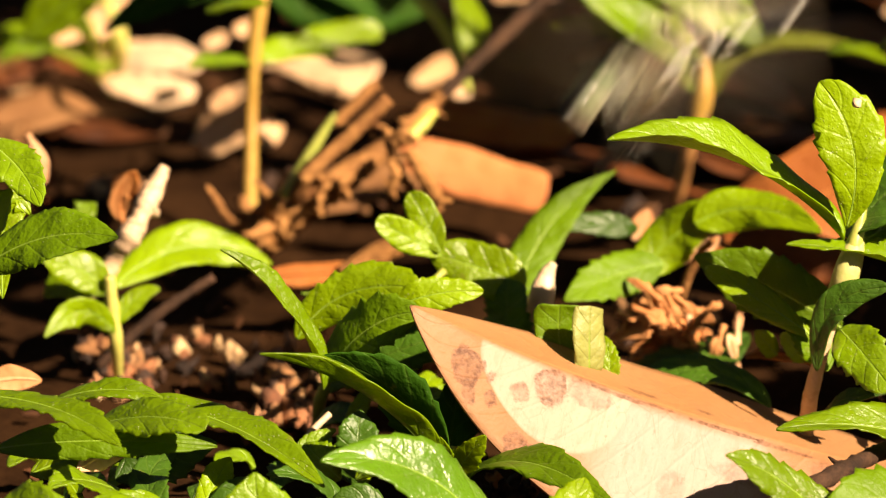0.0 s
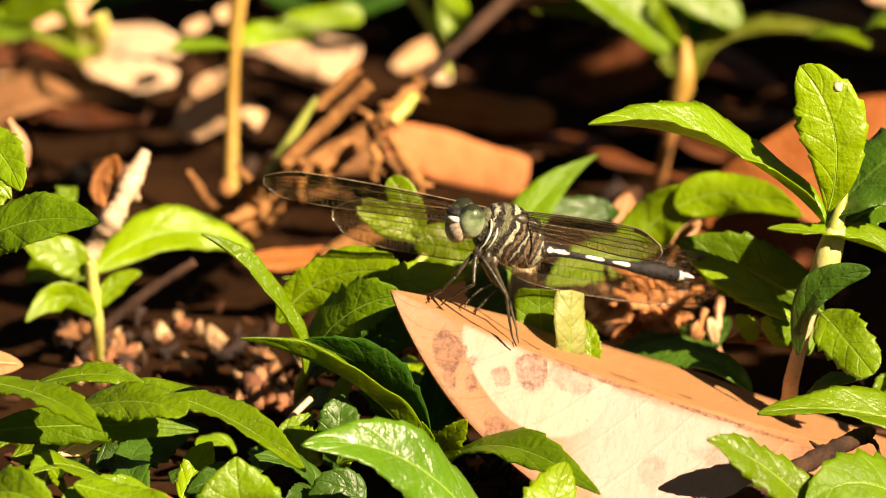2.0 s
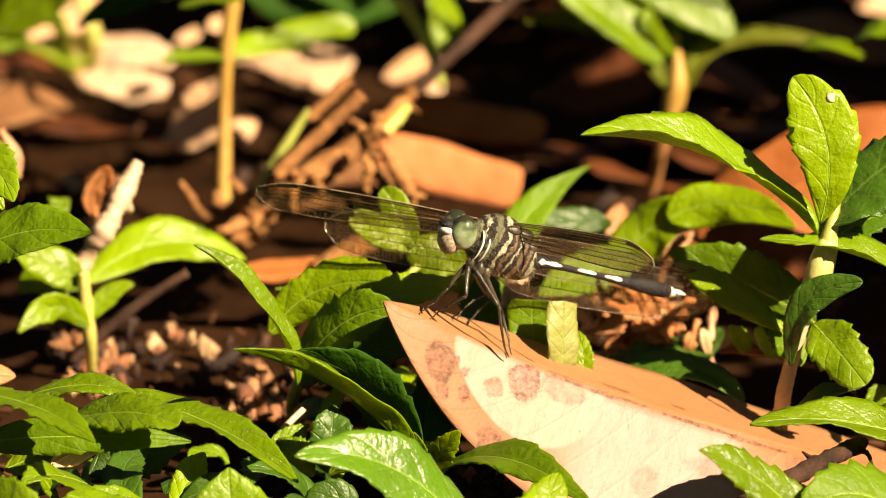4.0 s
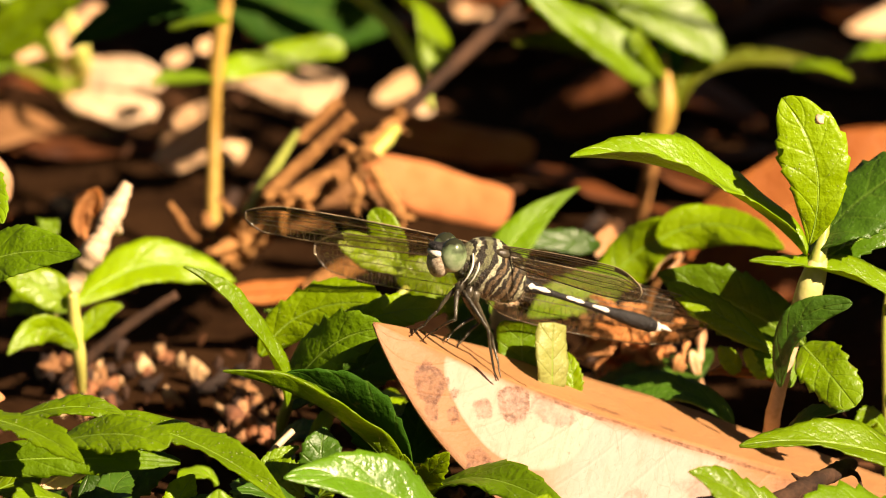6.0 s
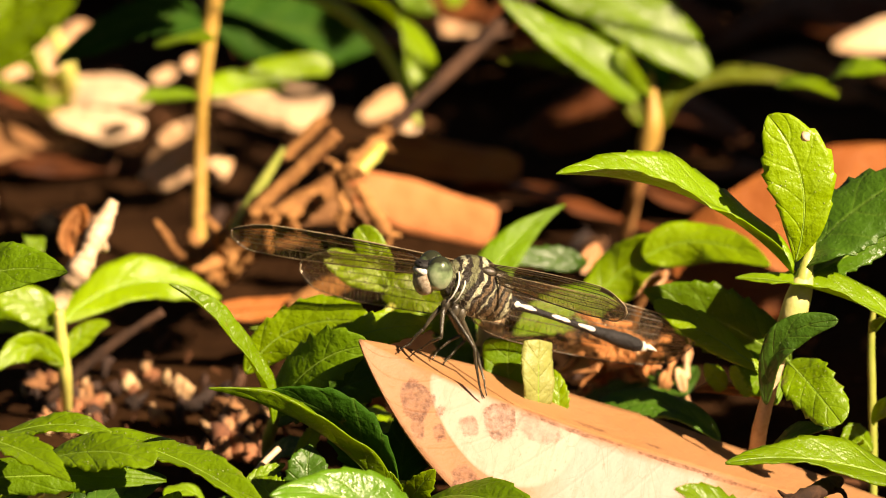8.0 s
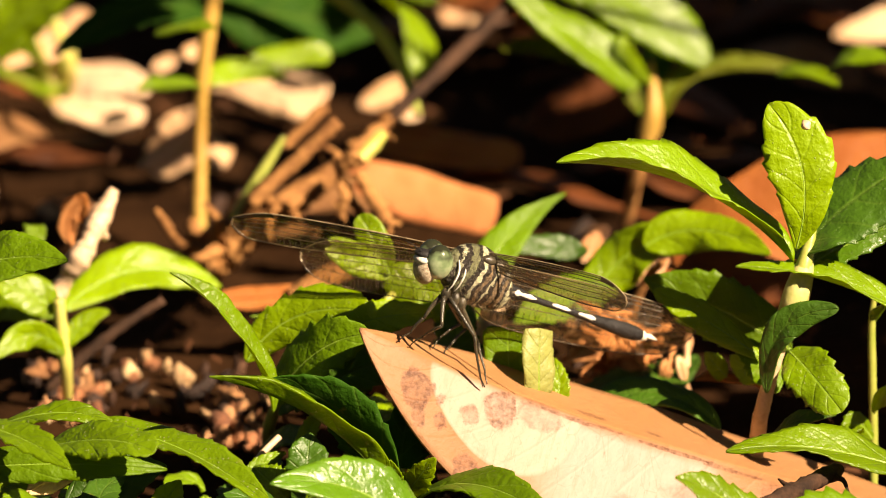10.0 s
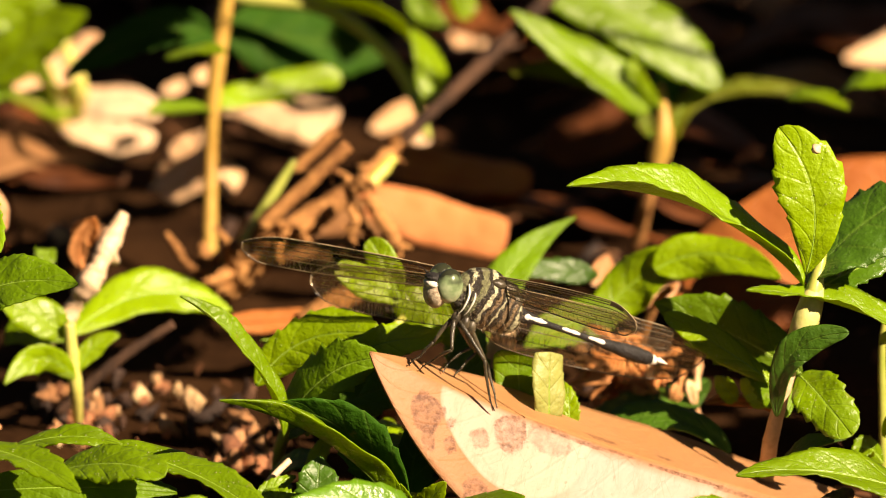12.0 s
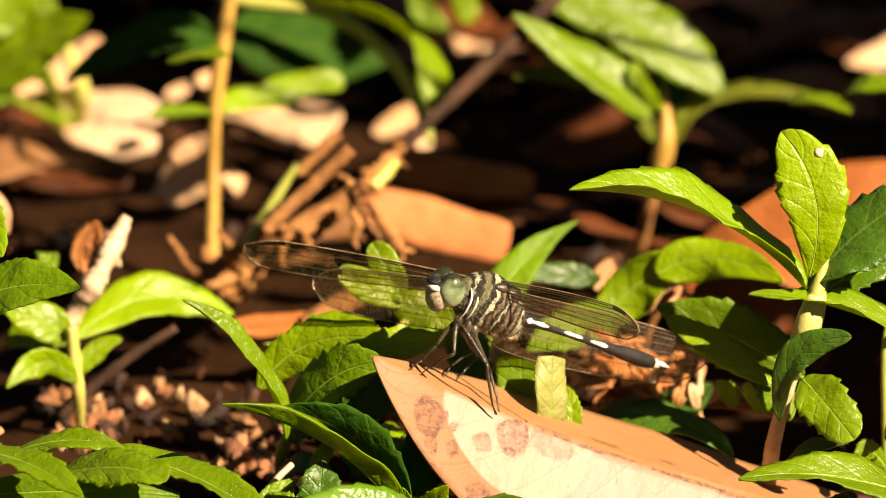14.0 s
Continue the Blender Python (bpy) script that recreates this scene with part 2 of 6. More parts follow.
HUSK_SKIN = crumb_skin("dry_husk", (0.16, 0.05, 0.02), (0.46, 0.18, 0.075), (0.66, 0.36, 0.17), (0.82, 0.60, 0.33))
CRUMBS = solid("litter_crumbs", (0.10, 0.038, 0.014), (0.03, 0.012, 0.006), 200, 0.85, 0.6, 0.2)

# ---- shapes ----
def vec(p):
    return np.array(p, float)


def unit(a):
    return a / np.linalg.norm(a, axis=-1, keepdims=True)


def mesh_of(name, verts, faces, material, uvs=None, smooth=True, closed=True):
    me = bpy.data.meshes.new(name)
    if closed:
        at = np.array([tuple(v) for v in verts])
        at = at - at.mean(0)
        tri = np.array([(f[0], f[k], f[k + 1]) for f in faces for k in range(1, len(f) - 1)])
        volume = (at[tri[:, 0]] * np.cross(at[tri[:, 1]], at[tri[:, 2]])).sum()
        if volume < 0:
            faces = [tuple(f)[::-1] for f in faces]
    me.from_pydata([tuple(v) for v in verts], [], faces)
    if smooth:
        me.shade_smooth()
    if uvs is not None:
        layer = me.uv_layers.new(name="UVMap")
        where = np.zeros(len(me.loops), int)
        me.loops.foreach_get("vertex_index", where)
        layer.data.foreach_set("uv", np.asarray(uvs)[where].ravel())
    me.materials.append(material)
    return me


def under(name, me, parent=None, label="", at=None):
    ob = new(name, me)
    if parent is not None:
        ob.parent = parent
    if at is not None:
        ob.matrix_basis = at
    return tagged(ob, label)


def root(name, at, label, category, group=""):
    ob = new(name)
    ob.empty_display_size = 0.01
    ob.location = at
    return tagged(ob, label, category, group)


def smooth_line(points, steps=8):
    """A Catmull-Rom line through the points; columns past the third (radii) glide too."""
    p = np.array(points, float)
    p = np.vstack([2 * p[0] - p[1], p, 2 * p[-1] - p[-2]])
    out = []
    for i in range(1, len(p) - 2):
        a, b, c, d = p[i - 1:i + 3]
        for s in np.linspace(0, 1, steps, endpoint=False):
            out.append(0.5 * (2 * b + (c - a) * s + (2 * a - 5 * b + 4 * c - d) * s * s + (3 * b - 3 * c + d - a) * s ** 3))
    out.append(p[-2])
    return np.array(out)


def tube(points, sides=8, steps=8, rough=0.0, seed=0):
    """A round bar through (x, y, z, radius) points, closed at both ends; rough: uneven bark."""
    line = smooth_line(points, steps)
    c, r = line[:, :3], np.maximum(line[:, 3], 1e-5)
    t = unit(np.gradient(c, axis=0))
    side = unit(np.cross(t, vec((0.31, 0.55, 0.77))))
    up = np.cross(side, t)
    rng = np.random.RandomState(seed)
    verts, faces = [], []
    for i in range(len(c)):
        for k in range(sides):
            a = 2 * math.pi * k / sides
            rr = r[i] * (1 + rough * rng.uniform(-1, 1))
            verts.append(c[i] + (side[i] * math.cos(a) + up[i] * math.sin(a)) * rr)
    for i in range(len(c) - 1):
        for k in range(sides):
            j = (k + 1) % sides
            faces.append((i * sides + k, i * sides + j, (i + 1) * sides + j, (i + 1) * sides + k))
    faces.append(tuple(range(sides))[::-1])
    faces.append(tuple((len(c) - 1) * sides + k for k in range(sides)))
    return verts, faces


def blade(base, mid, tip, half, up, fold=20.0, teeth=0.15, count=9, form=(0.8, 0.95), curl=0.16, wave=0.19, sides=(1.0, 1.0), thick=0.00022, seed=0, n=60, m=5, cut=0.0, sway=0.05):
    """A leaf's blade along a bent spine: two skins and a rim, folded at the midrib, toothed at the margin."""
    b, q, e, up = vec(base), vec(mid), vec(tip), vec(up)
    s = np.linspace(0, 1, n)
    ctrl = 2 * q - 0.5 * (b + e)
    c = np.outer((1 - s) ** 2, b) + np.outer(2 * s * (1 - s), ctrl) + np.outer(s * s, e)
    t = unit(np.gradient(c, axis=0))
    sd = unit(np.cross(t, up))
    nm = np.cross(sd, t)
    k = s * (1 - cut)
    w = k ** form[0] * (1 - k) ** form[1]
    w = half * w / w.max() + 0.0002
    rng = np.random.RandomState(seed)
    ph = rng.uniform(0, 6.28, 4)
    w = w * (1 + sway * np.sin(s * 11 + ph[0]))
    saw = (s * count + ph[1]) % 1.0
    bite = np.where((s > 0.32) & (s < 0.95), (saw ** 1.6 - 0.5) * np.repeat(rng.uniform(0.4, 1.5, 40), 2)[(s * count + ph[1]).astype(int)], 0.0)
    f = radians(fold)
    rows, uvs = [], []
    for j in range(-m, m + 1):
        v = j / m
        a = abs(v)
        ww = w * (sides[0] if v > 0 else sides[1])
        reach = a * (1 + (teeth * bite if a > 0.99 else 0.0))
        lift = math.sin(f) * a - curl * a * a + wave * a ** 1.5 * np.sin(s * 8 + ph[2] + (1.3 if v > 0 else 0)) + 0.6 * sway * np.sin(s * 26 + ph[3]) * a
        p = c + sd * (np.sign(v) * reach * ww * math.cos(f))[:, None] + nm * (lift * ww)[:, None]
        rows.append(p)
        uvs.append(np.stack([np.full(n, 0.5 + 0.5 * v), s], 1))
    top = np.stack(rows, 1)
    verts = np.concatenate([top.reshape(-1, 3), (top - nm[:, None] * thick).reshape(-1, 3)])
    uv = np.stack(uvs, 1).reshape(-1, 2)
    uv = np.concatenate([uv, uv])
    wd, off, faces = 2 * m + 1, n * (2 * m + 1), []
    for i in range(n - 1):
        for j in range(wd - 1):
            q4 = (i * wd + j, i * wd + j + 1, (i + 1) * wd + j + 1, (i + 1) * wd + j)
            faces.append(q4)
            faces.append(tuple(off + x for x in q4[::-1]))
    edge = [j for j in range(wd)] + [i * wd + wd - 1 for i in range(1, n)] + [(n - 1) * wd + j for j in range(wd - 2, -1, -1)] + [i * wd for i in range(n - 2, 0, -1)]
    for a, d in zip(edge, edge[1:] + edge[:1]):
        faces.append((d, a, off + a, off + d))
    return verts, faces, uv, c, nm


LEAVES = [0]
# points and radii that the added shade shrub leaves open to the sun
SUN_GAPS = []


def leaf(plant, base, mid, tip, half, up=(0, 0, 1), material=None, fold=20.0, rib=0.00017, label="", **more):
    """One leaf of a plant, with its midrib."""
    LEAVES[0] += 1
    o = vec(plant.location)
    if material not in (DEEP, SHADY):
        SUN_GAPS.extend((*(vec(mid) + (vec(end) - vec(mid)) * k), 0.0105) for end in (base, tip) for k in (0.0, 0.45, 0.85))
    verts, faces, uv, spine, nm = blade(vec(base) - o, vec(mid) - o, vec(tip) - o, half, up, fold, seed=LEAVES[0], **more)
    ob = under("leaf", mesh_of("leaf", verts, faces, material or GREEN, uv), plant, label)
    if rib:
        radii = np.linspace(rib, rib * 0.25, len(spine))
        line = np.column_stack([spine - nm * rib * 0.35, radii])[:-1:3]
        under("midrib", mesh_of("midrib", *tube(line, 6, 2), RIB if material not in (DEEP, SHADY) else material), ob)
    return ob


def stem(plant, *points, material=None, rough=0.05, name="stem", label=""):
    o = vec(plant.location)
    SUN_GAPS.extend((*p[:3], 0.012) for p in smooth_line(points, 3)[1:-1])
    pts = [(*(vec(p[:3]) - o), p[3]) for p in points]
    return under(name, mesh_of(name, *tube(pts, 10, 10, rough, len(pts)), material or STALK), plant, label)


def dead_leaf(base, mid, tip, half, up, material, label, fold=12.0, group="leaf litter", sun=0.0125, rib=True, **more):
    """A fallen leaf: blade, midrib and a stub of stalk."""
    LEAVES[0] += 1
    o = vec(base)
    if material in (PALE_DRY, PINK_DRY, RUST_DRY, TAN_DRY, RUSSET_DRY, PERCH):
        SUN_GAPS.extend((*(vec(mid) + (vec(end) - vec(mid)) * k), sun) for end in (base, tip) for k in (0.0, 0.5))
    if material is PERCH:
        SUN_GAPS.extend((*(vec(mid) + (vec(tip) - vec(mid)) * k), 0.012) for k in (0.0, 0.2, 0.4, 0.6, 0.8, 1.0))
        SUN_GAPS.extend((*(vec(mid) + (vec(tip) - vec(mid)) * k + vec((-0.004, -0.012, -0.013)) * r), 0.012) for k in (-0.4, -0.2, 0.0, 0.2, 0.4, 0.6, 0.8) for r in (0.5, 1.0))
    more.setdefault("teeth", 0.0), more.setdefault("wave", 0.16), more.setdefault("thick", 0.0003)
    verts, faces, uv, spine, nm = blade(vec(base) - o, vec(mid) - o, vec(tip) - o, half, up, fold, seed=LEAVES[0], **more)
    thing = root("dead_leaf", base, label, "dead leaf", group)
    under("blade", mesh_of("blade", verts, faces, material, uv), thing)
    radii = np.linspace(0.0005, 0.00015, len(spine))
    line = np.column_stack([spine + nm * 0.00005, radii])[:-1:4]
    first = line[0] - (line[1] - line[0]) * 1.2
    under("midrib" if rib else "stalk_stub", mesh_of("midrib", *tube(np.vstack([first, line if rib else line[:2]]), 6, 3), material), thing)
    return thing


def twig(points, label, material, rough=0.22, bits=0, seed=0):
    """A fallen twig with knots and broken side stubs."""
    o = vec(points[0][:3])
    thing = root("twig", o, label, "twig")
    SUN_GAPS.extend((*p[:3], 0.012) for p in smooth_line(points, 3)[1:-1])
    pts = [(*(vec(p[:3]) - o), p[3]) for p in points]
    under("shaft", mesh_of("shaft", *tube(pts, 12, 10, rough, seed), material, smooth=True), thing)
    rng = np.random.RandomState(seed + 50)
    line = smooth_line(pts, 10)
    for i in range(bits):
        p = line[rng.randint(1, len(line) - 1)]
        d = unit(rng.normal(size=3) + vec((0, -0.3, 0.6)))
        a, r = p[:3], p[3]
        under("stub", mesh_of("stub", *tube([(*a, r * 0.5), (*(a + d * r * 2), r * 0.35), (*(a + d * r * 3 + rng.normal(size=3) * r * 0.6), r * 0.12)], 6, 4, 0.2, i), material), thing)
    return thing

# ---- ground: one sheet of dark soil to the horizon, rough where it is seen ----
def ground_sheet():
    near = np.linspace(-0.6, 0.9, 151)
    far = vec([2, 5, 12, 30, 80])
    xs = np.concatenate([-far[::-1], near - 0.15, far])
    ys = np.concatenate([-far[::-1], near, far])
    verts = []
    for y in ys:
        for x in xs:
            p = Vector((x * 14, y * 14, 0.3))
            h = 0.004 * noise.noise(p) + 0.0025 * noise.noise(p * 4.1) if abs(x) < 0.8 and abs(y) < 1 else 0
            verts.append((x, y, h - 0.002))
    w = len(xs)
    faces = [(j * w + i, j * w + i + 1, (j + 1) * w + i + 1, (j + 1) * w + i) for j in range(len(ys) - 1) for i in range(w - 1)]
    return tagged(new("ground", mesh_of("ground", verts, faces, SOIL, closed=False)), "dark brown soil under leaf litter", "ground", kind="structure")


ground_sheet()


def crumbs(name, count, box, size, material, label, seed):
    """Loose flakes of litter, joined."""
    rng = np.random.RandomState(seed)
    verts, faces = [], []
    for _ in range(count):
        x, y = rng.uniform(box[0], box[1]), rng.uniform(box[2], box[3])
        l = rng.uniform(*size)
        e = Euler(rng.uniform(-1.0, 1.0, 3) * vec((0.9, 0.9, 3.1))).to_matrix()
        flake = [(-1, -0.4, 0), (0, -0.55, 0.14), (1, -0.1, 0), (0.6, 0.5, 0.1), (-0.7, 0.5, 0.05)]
        k = len(verts)
        z = rng.uniform(0.0, 0.006)
        for dz in (0.12, -0.12):
            for q in flake:
                p = e @ Vector((q[0] * l, q[1] * l * 0.7, (q[2] + dz) * l))
                verts.append((x + p.x, y + p.y, z + p.z))
        faces.append(tuple(k + i for i in range(5)))
        faces.append(tuple(k + 5 + i for i in range(4, -1, -1)))
        for i in range(5):
            j = (i + 1) % 5
            faces.append((k + j, k + i, k + 5 + i, k + 5 + j))
    return tagged(new(name, mesh_of(name, verts, faces, material, smooth=False)), label, "litter", kind="stuff")


crumbs("litter_crumbs", 1000, (-0.16, 0.16, -0.10, 0.42), (0.0006, 0.0020), CRUMBS, "small dry brown flakes of broken leaf on the soil", 4)

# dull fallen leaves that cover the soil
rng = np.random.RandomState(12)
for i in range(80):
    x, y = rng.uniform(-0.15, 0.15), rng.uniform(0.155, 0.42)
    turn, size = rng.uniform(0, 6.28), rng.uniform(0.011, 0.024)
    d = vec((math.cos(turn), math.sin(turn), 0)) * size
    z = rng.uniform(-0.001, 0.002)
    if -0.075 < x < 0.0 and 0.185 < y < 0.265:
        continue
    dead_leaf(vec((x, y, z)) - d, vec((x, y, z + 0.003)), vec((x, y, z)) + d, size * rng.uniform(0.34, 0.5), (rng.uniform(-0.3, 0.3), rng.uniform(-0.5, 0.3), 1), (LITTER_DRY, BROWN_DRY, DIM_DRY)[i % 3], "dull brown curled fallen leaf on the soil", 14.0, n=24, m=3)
LEAVES[0] = 100


def debris(name, spots, material, label, seed, size=(0.0006, 0.0020)):
    """Heaps of small dry lumps, joined; spots are (x, y, radius, how many)."""
    rng = np.random.RandomState(seed)
    verts, faces = [], []
    for x0, y0, spread, count in spots:
        for _ in range(count):
            d = rng.normal(size=2) * spread
            h = max(0.0, spread * 0.9 * (1 - np.hypot(*d) / (2.2 * spread))) * rng.uniform(0, 1)
            r = rng.uniform(*size)
            c = vec((x0 + d[0], y0 + d[1], h + 0.001))
            e = Euler(rng.uniform(-3, 3, 3)).to_matrix()
            k = len(verts)
            for i in range(5):
                for j in range(8):
                    p, q = math.pi * (i + 0.25) / 4.5, 2 * math.pi * j / 8
                    s = r * rng.uniform(0.3, 1.35)
                    w = e @ Vector((s * 1.8 * math.sin(p) * math.cos(q), s * math.sin(p) * math.sin(q), s * 0.6 * math.cos(p)))
                    verts.append((c[0] + w.x, c[1] + w.y, c[2] + w.z))
            for i in range(4):
                for j in range(8):
                    m = (j + 1) % 8
                    faces.append((k + i * 8 + j, k + (i + 1) * 8 + j, k + (i + 1) * 8 + m, k + i * 8 + m))
            faces.append(tuple(k + j for j in range(8)))
            faces.append(tuple(k + 32 + j for j in range(7, -1, -1)))
    return tagged(new(name, mesh_of(name, verts, faces, material)), label, "litter", kind="stuff")



# the tan dead leaf on which the dragonfly perches
dead_leaf((0.0939, 0.0002, 0.0008), (0.0407, -0.0034, 0.0156), (-0.0081, -0.0033, 0.0354), 0.0267, (0, -0.334, 0.943), PERCH, "large tan fallen leaf with brown spots, propped on the weeds", -25.5, group='perch', form=(1.0, 0.95), sides=(0.8, 1.0), curl=-0.05, wave=0.0, sway=0.012, thick=0.00035, n=90, m=10, rib=False)
dead_leaf((0.0476, -0.0213, -0.0072), (0.0307, -0.0207, 0.0011), (0.0156, -0.0215, 0.0051), 0.0036, (0, -0.45, 0.9), RUST_DRY, "orange-brown fallen leaf under the tan leaf", 12)

# plant beside the stalk end of the dead leaf

plant = root("leafy_weed", (0.0555, 0.0156, -0.0099), "leafy green weed with toothed glossy leaves and pale node", "plant", "low plants")
stem(plant, (0.0548, 0.0160, -0.0100, 0.00090), (0.0547, 0.0100, 0.0055, 0.00120), (0.0553, 0.0060, 0.0164, 0.00130), (0.0570, 0.0050, 0.0244, 0.00110), (0.0594, 0.0050, 0.0342, 0.00130), material=PINK_STALK)
stem(plant, (0.0576, 0.0045, 0.0285, 0.00100), (0.0587, 0.0040, 0.0329, 0.00140), (0.0604, 0.0030, 0.0375, 0.00210), (0.0615, 0.0040, 0.0407, 0.00200), (0.0624, 0.0060, 0.0435, 0.00130), rough=0.01, material=PALE_NODE)
stem(plant, (0.0613, 0.0040, 0.0400, 0.00140), (0.0622, 0.0050, 0.0434, 0.00120), (0.0631, 0.0070, 0.0465, 0.00080), (0.0642, 0.0090, 0.0496, 0.00030), material=STALK)
leaf(plant, (0.0605, 0.0060, 0.0433), (0.0440, 0.0040, 0.0566), (0.0228, -0.0050, 0.0632), 0.0069, (0.05, -0.1, 1), GREEN, 36, teeth=0.21, count=8, form=(0.7, 0.8))
leaf(plant, (0.0606, 0.0020, 0.0464), (0.0615, 0.0020, 0.0595), (0.0562, 0.0060, 0.0694), 0.0054, (-0.02, -1, 0.3), LIME, 12, form=(1.0, 0.7), teeth=0.10, count=7, wave=0.08)
leaf(plant, (0.0611, 0.0060, 0.0435), (0.0682, 0.0100, 0.0507), (0.0815, 0.0120, 0.0594), 0.0078, (-0.88, -0.46, 0.06), DEEP, 6, teeth=0.2, count=10, wave=0.06)
leaf(plant, (0.0623, 0.0120, 0.0402), (0.0688, 0.0140, 0.0433), (0.0804, 0.0160, 0.0479), 0.0030, (0.3, -0.7, 0.7), GLOSSY, 18)
leaf(plant, (0.0826, 0.0060, 0.0322), (0.0663, 0.0040, 0.0407), (0.0512, 0.0030, 0.0435), 0.0043, (0, -0.1, 1), GREEN, 27, teeth=0.19, count=10)
leaf(plant, (0.0562, 0.0015, 0.0229), (0.0585, 0.0005, 0.0336), (0.0673, -0.0020, 0.0380), 0.0024, (-0.45, -0.85, 0.3), DEEP, 18, teeth=0.03, form=(0.75, 0.6))
leaf(plant, (0.0599, 0.0070, 0.0281), (0.0636, 0.0000, 0.0260), (0.0679, -0.0050, 0.0219), 0.0040, (0.1, -1, 0.2), GREEN, 10, teeth=0.14, count=7, form=(0.5, 0.5))
leaf(plant, (0.0571, 0.0042, 0.0132), (0.0601, 0.0015, 0.0178), (0.0672, 0.0001, 0.0198), 0.0016, (0, -0.45, 0.9), DEEP, 20)
leaf(plant, (0.0815, -0.0200, 0.0159), (0.0640, -0.0240, 0.0222), (0.0489, -0.0280, 0.0232), 0.0045, (0, -0.3, 1), GREEN, 24, teeth=0.17, count=10)
leaf(plant, (0.0783, -0.0418, 0.0076), (0.0658, -0.0449, 0.0175), (0.0557, -0.0498, 0.0151), 0.0059, (0.2, -0.6, 0.7), MIDDLE, 14)
leaf(plant, (0.0585, -0.0460, 0.0114), (0.0499, -0.0480, 0.0210), (0.0405, -0.0510, 0.0269), 0.0039, (-0.3, -0.5, 0.8), GREEN, 14, teeth=0.17, count=8)

# small plant at the outer edge

plant = root("leafy_weed", (0.0741, 0.0148, -0.0125), "thin green weed stalk with small leaves", "plant", "low plants")
stem(plant, (0.0741, 0.0148, -0.0125, 0.00062), (0.0740, 0.0165, 0.0090, 0.00071), (0.0735, 0.0174, 0.0277, 0.00062), (0.0740, 0.0177, 0.0352, 0.00036), material=STALK)
leaf(plant, (0.0736, 0.0135, 0.0157), (0.0759, 0.0048, 0.0215), (0.0798, -0.0048, 0.0242), 0.0021, (0, -0.8, 0.6), GREEN, 16)
leaf(plant, (0.0737, 0.0140, 0.0108), (0.0708, 0.0110, 0.0146), (0.0693, 0.0061, 0.0125), 0.0018, (0, -0.8, 0.6), GREEN, 16)
leaf(plant, (0.0738, 0.0179, 0.0294), (0.0767, 0.0095, 0.0360), (0.0807, 0.0003, 0.0399), 0.0023, (0, -0.45, 0.9), GREEN, 20)
twig([(0.0363, -0.0420, 0.0077, 0.00150), (0.0456, -0.0400, 0.0128, 0.00150), (0.0556, -0.0360, 0.0173, 0.00150), (0.0618, -0.0280, 0.0178, 0.00140), (0.0666, -0.0180, 0.0166, 0.00130)], "dark brown twig lying against the tan leaf", DARK_BARK, rough=0.16, bits=3, seed=2)

# plant behind the dragonfly's wings

plant = root("leafy_weed", (0.0343, 0.0756, -0.0033), "pale green weed with wavy leaves on a brown stalk", "plant", "low plants")
stem(plant, (0.0343, 0.0751, -0.0051, 0.00071), (0.0364, 0.0657, 0.0148, 0.00080), (0.0390, 0.0630, 0.0225, 0.00080), (0.0412, 0.0589, 0.0262, 0.00053), material=BARK)
leaf(plant, (0.0296, 0.0600, 0.0203), (0.0350, 0.0620, 0.0261), (0.0420, 0.0600, 0.0310), 0.0041, (-0.1, -0.9, 0.45), LIME, 6, wave=0.3, teeth=0.04, form=(0.4, 0.5))
leaf(plant, (0.0381, 0.0600, 0.0285), (0.0474, 0.0580, 0.0320), (0.0584, 0.0500, 0.0305), 0.0035, (0, -0.85, 0.5), LIME, 6, wave=0.3, teeth=0.04, form=(0.5, 0.8))
leaf(plant, (0.0330, 0.0560, 0.0232), (0.0251, 0.0520, 0.0223), (0.0167, 0.0450, 0.0204), 0.0040, (0, -0.8, 0.6), MIDDLE, 10, wave=0.15)
leaf(plant, (0.0291, 0.0720, 0.0239), (0.0225, 0.0720, 0.0248), (0.0127, 0.0680, 0.0269), 0.0020, (0, -0.8, 0.6), DEEP, 10)
leaf(plant, (0.0608, 0.0200, 0.0239), (0.0493, 0.0240, 0.0295), (0.0373, 0.0260, 0.0340), 0.0054, (-0.25, -0.85, 0.3), MIDDLE, 8, teeth=0.12, count=9)
leaf(plant, (0.0559, 0.0100, 0.0257), (0.0489, 0.0130, 0.0299), (0.0388, 0.0180, 0.0349), 0.0023, (0.1, -0.8, 0.6), LIME, 8, teeth=0.12, form=(0.9, 0.5))
leaf(plant, (0.0581, 0.0080, 0.0207), (0.0555, 0.0110, 0.0249), (0.0506, 0.0140, 0.0282), 0.0027, (0, -0.6, 0.8), MIDDLE, 8)
leaf(plant, (0.0509, 0.0246, 0.0177), (0.0490, 0.0233, 0.0201), (0.0472, 0.0221, 0.0228), 0.0016, (0, -0.8, 0.6), LIME, 10)
leaf(plant, (0.0559, 0.0245, 0.0173), (0.0536, 0.0231, 0.0196), (0.0513, 0.0219, 0.0224), 0.0020, (0, -0.8, 0.6), LIME, 10)
leaf(plant, (0.0493, 0.0126, 0.0131), (0.0386, 0.0192, 0.0171), (0.0251, 0.0229, 0.0125), 0.0030, (0, -0.45, 0.9), DEEP, 20)
leaf(plant, (0.0468, 0.0542, 0.0117), (0.0373, 0.0433, 0.0105), (0.0243, 0.0330, 0.0111), 0.0045, (0, -0.45, 0.9), DEEP, 14)
